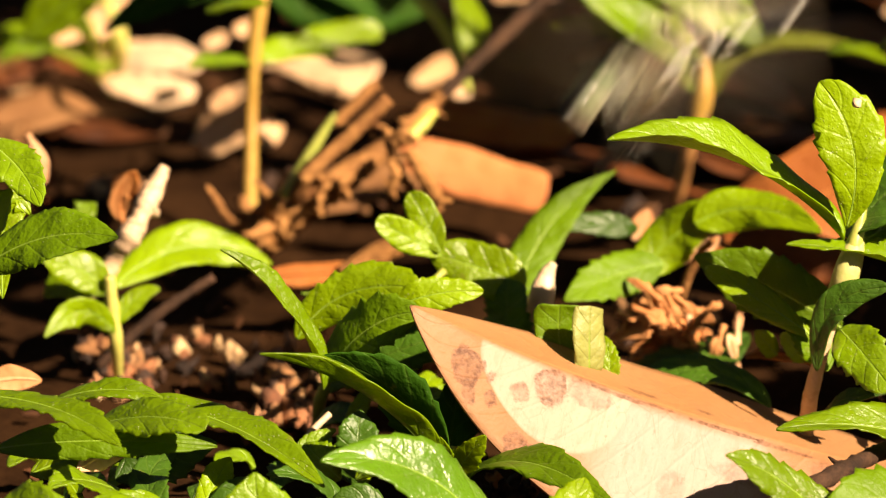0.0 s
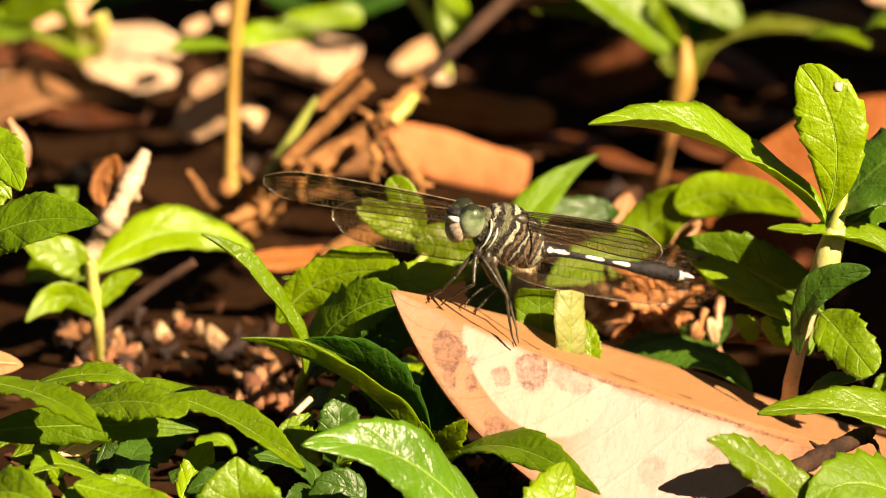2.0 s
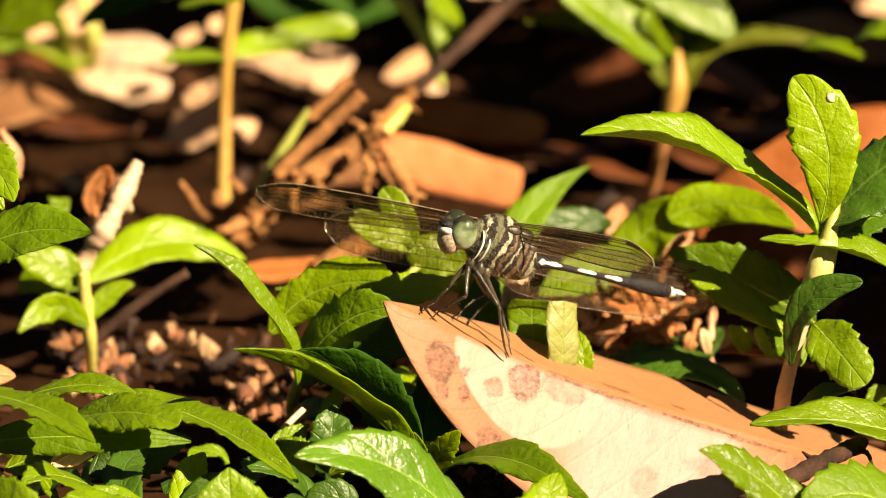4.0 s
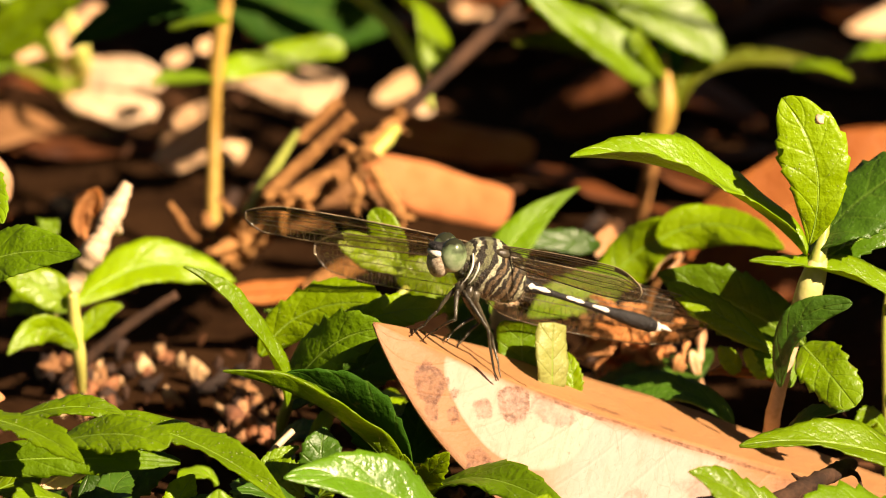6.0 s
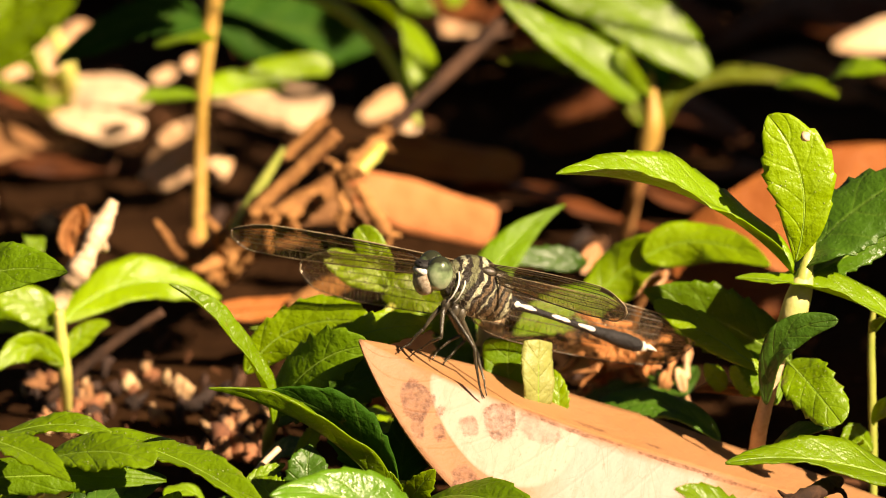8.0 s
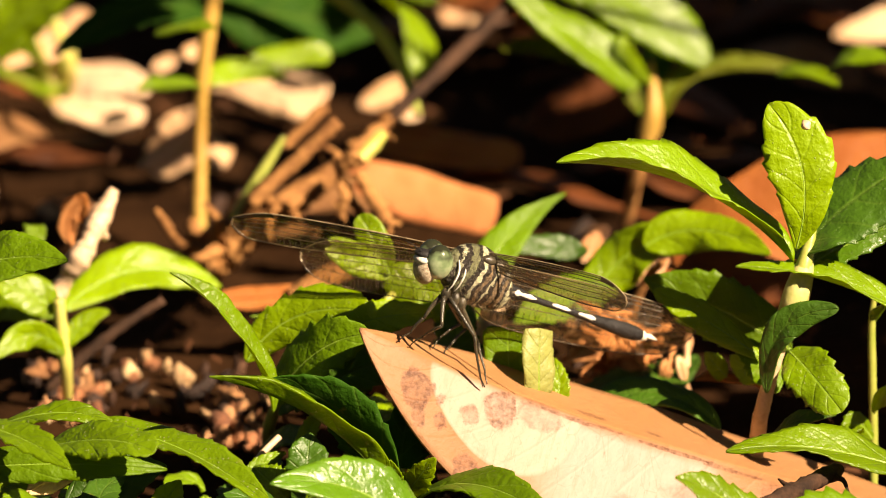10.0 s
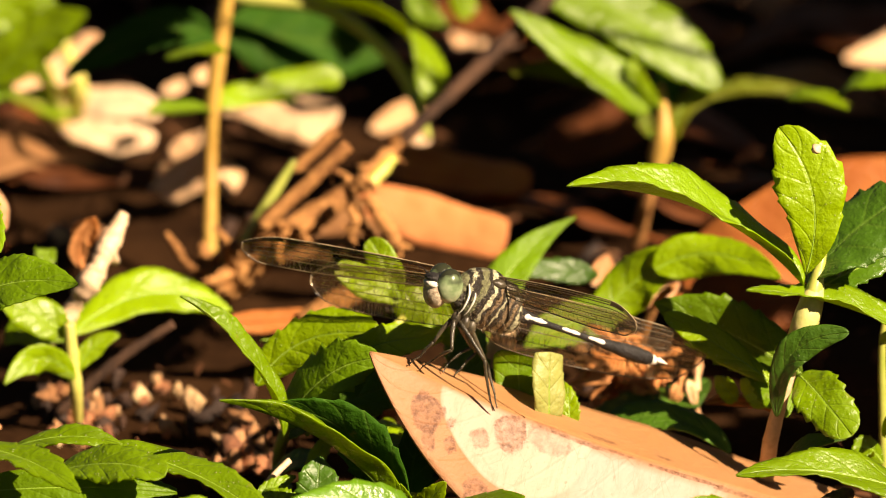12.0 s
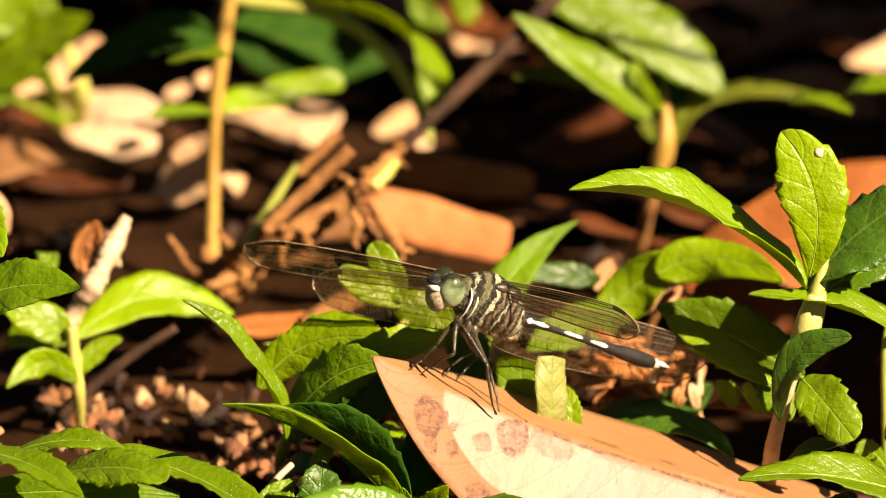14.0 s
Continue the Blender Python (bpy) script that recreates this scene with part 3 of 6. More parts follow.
dead_leaf((0.0555, 0.0243, 0.0168), (0.0505, 0.0248, 0.0181), (0.0455, 0.0246, 0.0175), 0.0012, (0, -0.45, 0.9), RUST_DRY, "narrow rust-brown curled fallen leaf", 12)

# folded leaf behind the perch

plant = root("leafy_weed", (0.0181, 0.0101, 0.0054), "short green weed with one folded yellowing leaf", "plant", "low plants")
stem(plant, (0.0181, 0.0101, 0.0054, 0.00053), (0.0181, 0.0097, 0.0170, 0.00053), (0.0181, 0.0098, 0.0207, 0.00045), material=STALK)
leaf(plant, (0.0172, 0.0075, 0.0168), (0.0156, 0.0099, 0.0240), (0.0156, 0.0100, 0.0311), 0.0039, (0.25, -1, 0.2), MIDDLE, 8, teeth=0.04, form=(0.35, 0.16), cut=0.01)
leaf(plant, (0.0203, 0.0040, 0.0189), (0.0202, 0.0040, 0.0255), (0.0204, 0.0062, 0.0322), 0.0028, (0.5, -0.8, 0.3), YELLOWING, 6, teeth=0.03, form=(0.3, 0.12))
leaf(plant, (0.0230, 0.0059, 0.0183), (0.0234, 0.0073, 0.0225), (0.0226, 0.0104, 0.0258), 0.0016, (0, -1, 0.15), LIME, 10)
stem(plant, (0.0121, 0.0420, 0.0064, 0.00150), (0.0121, 0.0400, 0.0158, 0.00160), (0.0128, 0.0370, 0.0231, 0.00220), (0.0137, 0.0380, 0.0269, 0.00140), (0.0148, 0.0380, 0.0290, 0.00060), material=PINK_STALK)

# plant behind the leaf tip

plant = root("leafy_weed", (-0.0220, 0.0385, -0.0044), "bright green weed with broad toothed leaves", "plant", "low plants")
stem(plant, (-0.0220, 0.0379, -0.0061, 0.00098), (-0.0232, 0.0307, 0.0041, 0.00107), (-0.0221, 0.0229, 0.0125, 0.00098), (-0.0167, 0.0204, 0.0210, 0.00071), (-0.0094, 0.0269, 0.0246, 0.00062), (-0.0029, 0.0336, 0.0291, 0.00062), material=STALK)
leaf(plant, (-0.0035, 0.0330, 0.0325), (-0.0058, 0.0360, 0.0368), (-0.0084, 0.0380, 0.0410), 0.0025, (0, -1, 0.15), LIME, 14, form=(0.6, 0.5), teeth=0.02)
leaf(plant, (-0.0033, 0.0340, 0.0317), (-0.0087, 0.0330, 0.0350), (-0.0138, 0.0320, 0.0382), 0.0024, (0.2, -0.9, 0.4), LIME, 14, form=(0.7, 0.5), teeth=0.02)
leaf(plant, (0.0102, 0.0330, 0.0266), (0.0029, 0.0340, 0.0295), (-0.0051, 0.0350, 0.0317), 0.0042, (0, -0.95, 0.35), LIME, 8, form=(0.5, 0.6), teeth=0.08)
leaf(plant, (0.0071, 0.0300, 0.0153), (0.0071, 0.0310, 0.0226), (0.0076, 0.0330, 0.0280), 0.0045, (-0.5, -0.8, 0.1), DEEP, 8, form=(0.5, 0.5))
leaf(plant, (0.0083, 0.0560, 0.0159), (0.0146, 0.0660, 0.0266), (0.0255, 0.0750, 0.0331), 0.0037, (-0.2, -0.9, 0.4), MIDDLE, 14, teeth=0.04, form=(0.55, 1.25))
leaf(plant, (-0.0264, 0.0180, 0.0226), (-0.0186, 0.0170, 0.0305), (-0.0070, 0.0120, 0.0332), 0.0041, (0.25, -0.85, 0.5), LIME, 8, teeth=0.16, count=9, form=(0.7, 0.4), wave=0.08)
leaf(plant, (-0.0223, 0.0100, 0.0182), (-0.0150, 0.0050, 0.0286), (-0.0061, 0.0020, 0.0326), 0.0050, (-0.75, -0.6, 0.15), MIDDLE, 10, teeth=0.19, count=8)
leaf(plant, (-0.0111, 0.0110, 0.0302), (-0.0041, 0.0100, 0.0329), (0.0034, 0.0110, 0.0330), 0.0027, (0.1, -0.9, 0.45), LIME, 14, teeth=0.2, count=8, form=(0.5, 0.7))
leaf(plant, (-0.0219, 0.0059, 0.0183), (-0.0272, 0.0041, 0.0321), (-0.0380, 0.0013, 0.0431), 0.0032, (0.3, -0.3, 0.9), GREEN, 40)
leaf(plant, (-0.0166, 0.0146, 0.0191), (-0.0076, 0.0119, 0.0238), (0.0032, 0.0111, 0.0279), 0.0041, (0, -0.8, 0.6), DEEP, 14)
leaf(plant, (-0.0261, 0.0467, 0.0210), (-0.0169, 0.0464, 0.0201), (-0.0132, 0.0467, 0.0210), 0.0018, (0, -0.45, 0.9), GREEN, 12)
leaf(plant, (-0.0131, 0.0400, 0.0133), (-0.0092, 0.0400, 0.0149), (-0.0057, 0.0400, 0.0158), 0.0014, (0, -0.7, 0.7), YELLOWING, 8)

leaf(plant, (-0.0162, 0.0300, 0.0105), (-0.0117, 0.0300, 0.0129), (-0.0071, 0.0280, 0.0145), 0.0014, (0.2, -0.8, 0.6), LIME, 10)
leaf(plant, (-0.0071, 0.0200, 0.0129), (-0.0102, 0.0200, 0.0139), (-0.0143, 0.0220, 0.0122), 0.0013, (0.2, -0.8, 0.6), YELLOWING, 8)
leaf(plant, (-0.0188, 0.0100, 0.0106), (-0.0161, 0.0120, 0.0137), (-0.0152, 0.0140, 0.0159), 0.0012, (0.1, -1, 0.2), LIME, 10)
leaf(plant, (-0.0266, -0.0050, 0.0091), (-0.0240, -0.0040, 0.0125), (-0.0199, -0.0020, 0.0142), 0.0014, (0.2, -0.9, 0.4), GREEN, 12)

# plant below the leaf tip

plant = root("leafy_weed", (-0.0008, 0.0057, -0.0083), "glossy weed with folded leaves beside the tan leaf, some darkened for shade", "plant", "low plants")
stem(plant, (-0.0008, 0.0054, -0.0092, 0.00089), (-0.0013, -0.0056, 0.0023, 0.00089), (-0.0020, -0.0096, 0.0094, 0.00080), (-0.0012, -0.0082, 0.0136, 0.00053), material=STALK)
# one folded leaf built as two: lit near half, far half coloured for shade
leaf(plant, (-0.0026, -0.0153, 0.0114), (-0.0145, -0.0210, 0.0262), (-0.0313, -0.0284, 0.0357), 0.0045, (0, 0.15, 1), GREEN, 44)
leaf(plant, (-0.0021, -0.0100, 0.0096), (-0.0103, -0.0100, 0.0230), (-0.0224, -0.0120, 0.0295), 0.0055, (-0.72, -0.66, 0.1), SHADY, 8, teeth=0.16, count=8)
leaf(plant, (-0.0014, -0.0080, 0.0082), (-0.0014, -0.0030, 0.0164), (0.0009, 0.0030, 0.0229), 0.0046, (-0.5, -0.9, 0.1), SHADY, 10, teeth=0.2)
leaf(plant, (-0.0017, -0.0138, 0.0094), (0.0005, -0.0184, 0.0148), (0.0037, -0.0210, 0.0197), 0.0023, (0, -1, 0.15), LIME, 10)
leaf(plant, (-0.0017, -0.0138, 0.0094), (-0.0026, -0.0184, 0.0148), (-0.0034, -0.0211, 0.0194), 0.0014, (0, -1, 0.15), GREEN, 10)
leaf(plant, (-0.0013, -0.0140, 0.0091), (0.0099, -0.0260, 0.0171), (0.0242, -0.0440, 0.0156), 0.0040, (0, -0.4, 0.9), MIDDLE, 16, teeth=0.16, count=9)
leaf(plant, (0.0153, -0.0517, 0.0093), (0.0166, -0.0496, 0.0159), (0.0191, -0.0438, 0.0207), 0.0046, (0, -1, 0.15), LIME, 14)
leaf(plant, (-0.0167, -0.0212, 0.0125), (-0.0101, -0.0238, 0.0176), (-0.0025, -0.0296, 0.0189), 0.0027, (0, -0.45, 0.9), LIME, 14)
leaf(plant, (0.0084, -0.0430, 0.0053), (-0.0051, -0.0460, 0.0214), (-0.0216, -0.0530, 0.0266), 0.0057, (0.25, -0.55, 0.7), GLOSSY, 12, teeth=0.12, count=11)
leaf(plant, (-0.0164, -0.0099, 0.0086), (-0.0164, -0.0081, 0.0141), (-0.0159, -0.0046, 0.0184), 0.0036, (0, -1, 0.15), DEEP, 12)
leaf(plant, (-0.0191, -0.0080, 0.0079), (-0.0226, -0.0088, 0.0119), (-0.0249, -0.0062, 0.0134), 0.0030, (0, -0.8, 0.6), GREEN, 12)
leaf(plant, (-0.0198, -0.0207, 0.0076), (-0.0224, -0.0231, 0.0131), (-0.0303, -0.0285, 0.0159), 0.0027, (0, -0.45, 0.9), DEEP, 16)
leaf(plant, (-0.0127, -0.0310, 0.0084), (-0.0162, -0.0299, 0.0118), (-0.0215, -0.0310, 0.0084), 0.0030, (0, -0.8, 0.6), DEEP, 12)
stem(plant, (-0.0217, 0.0148, -0.0125, 0.00062), (-0.0235, 0.0196, 0.0022, 0.00071), (-0.0212, 0.0196, 0.0089, 0.00080), material=PINK_STALK)
stem(plant, (-0.0257, -0.0007, 0.0110, 0.00036), (-0.0236, 0.0001, 0.0134, 0.00053), (-0.0210, 0.0028, 0.0152, 0.00053), material=PINK_STALK)

# plants in the near corner

plant = root("leafy_weed", (-0.0641, -0.0229, 0.0009), "dense green weed with rough spotted leaves", "plant", "low plants")
stem(plant, (-0.0641, -0.0232, 0.0000, 0.00080), (-0.0631, -0.0218, 0.0108, 0.00080), (-0.0595, -0.0228, 0.0205, 0.00071), material=STALK)
leaf(plant, (-0.0759, -0.0250, 0.0277), (-0.0629, -0.0350, 0.0289), (-0.0524, -0.0480, 0.0273), 0.0035, (0, -0.25, 1), GREEN, 16, teeth=0.2)
leaf(plant, (-0.0579, -0.0260, 0.0229), (-0.0478, -0.0350, 0.0276), (-0.0396, -0.0410, 0.0276), 0.0038, (0.1, -0.55, 0.8), GREEN, 14, teeth=0.15, count=9, form=(0.5, 0.4))
leaf(plant, (-0.0643, -0.0108, 0.0220), (-0.0553, -0.0150, 0.0253), (-0.0468, -0.0173, 0.0247), 0.0023, (0, -0.45, 0.9), GREEN, 16)
leaf(plant, (-0.0503, -0.0150, 0.0236), (-0.0349, -0.0250, 0.0222), (-0.0213, -0.0380, 0.0172), 0.0040, (0.15, -0.3, 0.9), GREEN, 28, teeth=0.15, count=11)
leaf(plant, (-0.0729, -0.0270, 0.0195), (-0.0568, -0.0340, 0.0233), (-0.0379, -0.0340, 0.0224), 0.0029, (0, -0.75, 0.65), MIDDLE, 12)
leaf(plant, (-0.0544, -0.0175, 0.0112), (-0.0465, -0.0164, 0.0145), (-0.0384, -0.0176, 0.0173), 0.0041, (0, -0.8, 0.6), DEEP, 14)
leaf(plant, (-0.0674, -0.0238, 0.0143), (-0.0613, -0.0231, 0.0164), (-0.0561, -0.0201, 0.0159), 0.0030, (0, -0.45, 0.9), LIME, 14)
leaf(plant, (-0.0514, -0.0296, 0.0126), (-0.0589, -0.0382, 0.0184), (-0.0635, -0.0443, 0.0191), 0.0030, (0, -0.4, 0.9), GREEN, 16)
leaf(plant, (-0.0416, -0.0357, 0.0101), (-0.0526, -0.0446, 0.0151), (-0.0586, -0.0498, 0.0151), 0.0036, (0, -0.8, 0.6), GREEN, 18)
leaf(plant, (-0.0568, -0.0486, 0.0188), (-0.0480, -0.0531, 0.0179), (-0.0379, -0.0598, 0.0167), 0.0030, (0, -0.45, 0.9), GREEN, 16)
leaf(plant, (-0.0714, -0.0540, 0.0184), (-0.0651, -0.0585, 0.0208), (-0.0593, -0.0643, 0.0192), 0.0039, (0, -0.8, 0.6), GREEN, 18)
leaf(plant, (-0.0299, -0.0523, 0.0076), (-0.0311, -0.0536, 0.0164), (-0.0317, -0.0511, 0.0241), 0.0070, (0, -1, 0.15), GREEN, 12)
leaf(plant, (-0.0408, -0.0304, 0.0101), (-0.0383, -0.0250, 0.0138), (-0.0361, -0.0220, 0.0165), 0.0023, (0, -0.8, 0.6), LIME, 14)
leaf(plant, (-0.0267, -0.0304, 0.0101), (-0.0338, -0.0296, 0.0126), (-0.0399, -0.0302, 0.0109), 0.0036, (0, -0.45, 0.9), DEEP, 14)
leaf(plant, (-0.0458, -0.0409, 0.0101), (-0.0487, -0.0288, 0.0151), (-0.0446, -0.0180, 0.0160), 0.0030, (0, -0.8, 0.6), DEEP, 14)
leaf(plant, (-0.0756, -0.0092, 0.0430), (-0.0652, -0.0133, 0.0497), (-0.0535, -0.0190, 0.0516), 0.0052, (0.05, -0.62, 0.8), MIDDLE, 12, teeth=0.08, count=14, wave=0.08)
leaf(plant, (-0.0752, 0.0066, 0.0594), (-0.0697, 0.0014, 0.0564), (-0.0662, -0.0061, 0.0527), 0.0036, (0, -0.8, 0.6), GREEN, 14)
leaf(plant, (-0.0725, -0.0011, 0.0357), (-0.0716, 0.0033, 0.0492), (-0.0681, 0.0030, 0.0484), 0.0027, (0, -0.8, 0.6), LIME, 14)
dead_leaf((-0.0508, -0.0300, 0.0222), (-0.0555, -0.0320, 0.0205), (-0.0598, -0.0340, 0.0184), 0.0021, (0, -0.8, 0.6), PINK_DRY, "pinkish dry leaf scrap among the weeds", 12)
dead_leaf((-0.0761, 0.0137, 0.0166), (-0.0716, 0.0140, 0.0173), (-0.0671, 0.0139, 0.0170), 0.0021, (0, -0.8, 0.6), PINK_DRY, "bleached dry leaf scrap among the weeds", 12)
dead_leaf((-0.0200, -0.0118, 0.0026), (-0.0164, -0.0113, 0.0043), (-0.0200, -0.0104, 0.0069), 0.0018, (0, -0.8, 0.6), PINK_DRY, "pale dry leaf scrap on the soil", 12)
dead_leaf((-0.0405, -0.0122, 0.0013), (-0.0458, -0.0115, 0.0035), (-0.0507, -0.0113, 0.0043), 0.0018, (0, -0.45, 0.9), RUST_DRY, "rust-brown dry leaf scrap on the soil", 12)

# plant with curved leaves in the middle distance

plant = root("leafy_weed", (-0.0568, 0.0514, 0.0029), "pale green weed with drooping leaves", "plant", "low plants")
stem(plant, (-0.0565, 0.0594, 0.0017, 0.00080), (-0.0566, 0.0556, 0.0093, 0.00107), (-0.0572, 0.0554, 0.0152, 0.00116), (-0.0576, 0.0552, 0.0211, 0.00089), material=STRAW_GREEN)
leaf(plant, (-0.0577, 0.0565, 0.0186), (-0.0632, 0.0556, 0.0225), (-0.0690, 0.0533, 0.0251), 0.0034, (0, -0.8, 0.6), LIME, 12, teeth=0.04)
leaf(plant, (-0.0583, 0.0600, 0.0166), (-0.0639, 0.0626, 0.0180), (-0.0686, 0.0636, 0.0147), 0.0030, (0, -0.8, 0.6), GREEN, 12, teeth=0.04)
leaf(plant, (-0.0567, 0.0523, 0.0124), (-0.0621, 0.0496, 0.0169), (-0.0678, 0.0445, 0.0142), 0.0023, (0, -1, 0.15), LIME, 10, teeth=0.04)
leaf(plant, (-0.0574, 0.0622, 0.0169), (-0.0451, 0.0719, 0.0208), (-0.0314, 0.0748, 0.0169), 0.0046, (0, -0.55, 0.8), LIME, 14, wave=0.2, teeth=0.05)
leaf(plant, (-0.0563, 0.0547, 0.0130), (-0.0535, 0.0559, 0.0170), (-0.0494, 0.0565, 0.0186), 0.0016, (0, -0.8, 0.6), LIME, 10, teeth=0.04)
leaf(plant, (-0.0649, 0.0793, 0.0241), (-0.0631, 0.0793, 0.0241), (-0.0607, 0.0799, 0.0259), 0.0023, (0, -0.8, 0.6), GREEN, 12)
twig([(-0.0619, 0.0636, 0.0147, 0.00107), (-0.0589, 0.0637, 0.0184, 0.00169), (-0.0568, 0.0638, 0.0218, 0.00134), (-0.0545, 0.0629, 0.0256, 0.00205), (-0.0528, 0.0639, 0.0285, 0.00151), (-0.0512, 0.0658, 0.0313, 0.00187), (-0.0488, 0.0684, 0.0358, 0.00089)], "pale pinkish dry curled stem standing in the litter", PINK_STALK, rough=0.17, bits=1, seed=15)
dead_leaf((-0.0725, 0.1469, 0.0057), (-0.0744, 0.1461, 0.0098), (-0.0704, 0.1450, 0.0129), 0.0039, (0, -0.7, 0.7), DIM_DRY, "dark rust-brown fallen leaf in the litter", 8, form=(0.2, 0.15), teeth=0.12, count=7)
dead_leaf((-0.0574, 0.0748, 0.0167), (-0.0549, 0.0723, 0.0220), (-0.0520, 0.0706, 0.0298), 0.0014, (0.3, -1, 0.1), PINK_DRY, "pale pink dry curled leaf standing in the litter", 30)
dead_leaf((-0.0579, 0.0799, 0.0259), (-0.0555, 0.0788, 0.0292), (-0.0540, 0.0776, 0.0320), 0.0020, (0, -1, 0.15), RUST_DRY, "brown dry leaf scrap", 12)
dead_leaf((-0.0562, 0.0800, 0.0228), (-0.0568, 0.0790, 0.0273), (-0.0543, 0.0780, 0.0316), 0.0016, (0.2, -1, 0.1), TAN_DRY, "brown dry curled leaf scrap", 26)
dead_leaf((-0.0717, 0.0850, 0.0355), (-0.0701, 0.0850, 0.0315), (-0.0692, 0.0850, 0.0276), 0.0013, (0.2, -1, 0.1), PINK_DRY, "pale pink dry leaf scrap standing in the litter", 20)
twig([(-0.0599, 0.0620, 0.0033, 0.00089), (-0.0506, 0.0646, 0.0112, 0.00089), (-0.0408, 0.0666, 0.0174, 0.00071)], "reddish brown fallen twig", DARK_BARK, seed=5)

# yellow stalk and the broken twigs behind

plant = root("leafy_weed", (-0.0366, 0.1598, -0.0030), "tall yellow-stalked weed with leaves darkened for shade", "plant", "low plants")
stem(plant, (-0.0369, 0.1440, -0.0031, 0.00125), (-0.0366, 0.1460, 0.0029, 0.00125), (-0.0364, 0.1496, 0.0140, 0.00116), (-0.0363, 0.1520, 0.0214, 0.00107), (-0.0360, 0.1522, 0.0285, 0.00125), (-0.0349, 0.1533, 0.0383, 0.00143), (-0.0334, 0.1544, 0.0481, 0.00125), (-0.0324, 0.1541, 0.0603, 0.00089), material=STRAW)
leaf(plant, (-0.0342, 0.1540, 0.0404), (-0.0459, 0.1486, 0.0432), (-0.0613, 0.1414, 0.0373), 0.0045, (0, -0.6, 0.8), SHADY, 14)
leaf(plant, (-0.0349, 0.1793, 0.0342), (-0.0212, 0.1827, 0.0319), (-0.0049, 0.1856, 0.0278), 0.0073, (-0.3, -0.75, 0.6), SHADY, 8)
leaf(plant, (-0.0306, 0.1600, 0.0280), (-0.0219, 0.1660, 0.0296), (-0.0138, 0.1700, 0.0284), 0.0026, (0, -0.7, 0.7), LIME, 10, form=(0.8, 0.5))
leaf(plant, (-0.0359, 0.1521, 0.0280), (-0.0411, 0.1447, 0.0313), (-0.0468, 0.1395, 0.0313), 0.0021, (0, -0.45, 0.9), GREEN, 14)
leaf(plant, (-0.0355, 0.1551, 0.0276), (-0.0307, 0.1606, 0.0285), (-0.0220, 0.1661, 0.0259), 0.0023, (0, -0.8, 0.6), LIME, 14)
# narrow lime leaf that stands for the lit rim of the dark leaf
leaf(plant, (-0.0436, 0.1329, 0.0434), (-0.0377, 0.1285, 0.0462), (-0.0333, 0.1236, 0.0471), 0.0016, (0, -0.45, 0.9), LIME, 8)
stem(plant, (-0.0328, 0.1782, 0.0535, 0.00071), (-0.0348, 0.1749, 0.0432, 0.00125), (-0.0181, 0.1740, 0.0404, 0.00125), (-0.0083, 0.1721, 0.0348, 0.00116), (-0.0022, 0.1649, 0.0288, 0.00107), (0.0011, 0.1526, 0.0233, 0.00080), material=STALK)
leaf(plant, (0.0014, 0.1538, 0.0270), (-0.0038, 0.1660, 0.0387), (-0.0259, 0.1749, 0.0432), 0.0043, (0, 0.5, 0.85), LIME, 22)
twig([(-0.0377, 0.1154, 0.0058, 0.00321), (-0.0300, 0.1126, 0.0133, 0.00321), (-0.0214, 0.1143, 0.0185, 0.00249), (-0.0119, 0.1211, 0.0234, 0.00160), (-0.0037, 0.1284, 0.0297, 0.00107)], "rough broken brown twig leaning over the litter", BARK, rough=0.38, bits=34, seed=1)
twig([(-0.0119, 0.1232, 0.0233, 0.00098), (-0.0042, 0.1283, 0.0292, 0.00107), (0.0044, 0.1356, 0.0355, 0.00125), (0.0171, 0.1489, 0.0442, 0.00143), (0.0239, 0.1559, 0.0497, 0.00134)], "thick dark brown twig leaning over the litter", DARK_BARK, rough=0.12, bits=4, seed=3)
twig([(-0.0269, 0.1001, 0.0235, 0.00134), (-0.0203, 0.1020, 0.0293, 0.00125), (-0.0122, 0.1043, 0.0365, 0.00116)], "short broken brown twig", BARK, rough=0.2, bits=2, seed=7)
twig([(-0.0299, 0.1088, 0.0178, 0.00116), (-0.0251, 0.1113, 0.0254, 0.00098), (-0.0213, 0.1132, 0.0313, 0.00053)], "yellow-green broken plant stub", STALK, rough=0.1, seed=8)
twig([(-0.0215, 0.1221, 0.0266, 0.00089), (-0.0176, 0.1233, 0.0302, 0.00107), (-0.0148, 0.1242, 0.0330, 0.00089)], "short broken brown twig", BARK, rough=0.25, bits=2, seed=9)
twig([(-0.0127, 0.1027, 0.0316, 0.00062), (-0.0113, 0.1010, 0.0262, 0.00080), (-0.0089, 0.0998, 0.0226, 0.00071), (-0.0065, 0.0989, 0.0199, 0.00062)], "crumpled dry brown stem", BARK, rough=0.4, bits=5, seed=10)
twig([(-0.0201, 0.0856, 0.0113, 0.00178), (-0.0136, 0.0868, 0.0148, 0.00196), (-0.0041, 0.0881, 0.0189, 0.00125)], "reddish brown dry twig", BARK, rough=0.12, seed=11)

dead_leaf((-0.0693, 0.2620, -0.0085), (-0.0546, 0.2550, -0.0064), (-0.0379, 0.2480, -0.0086), 0.0062, (0, -0.5, 0.85), LITTER_DRY, "dull brown curled fallen leaf on the soil", 6, form=(0.3, 0.3))
dead_leaf((-0.0740, 0.2000, 0.0014), (-0.0621, 0.2020, 0.0018), (-0.0470, 0.2000, 0.0014), 0.0034, (0, -0.4, 0.9), BROWN_DRY, "brown fallen leaf in the litter, darkened for shade", 6, form=(0.3, 0.3))

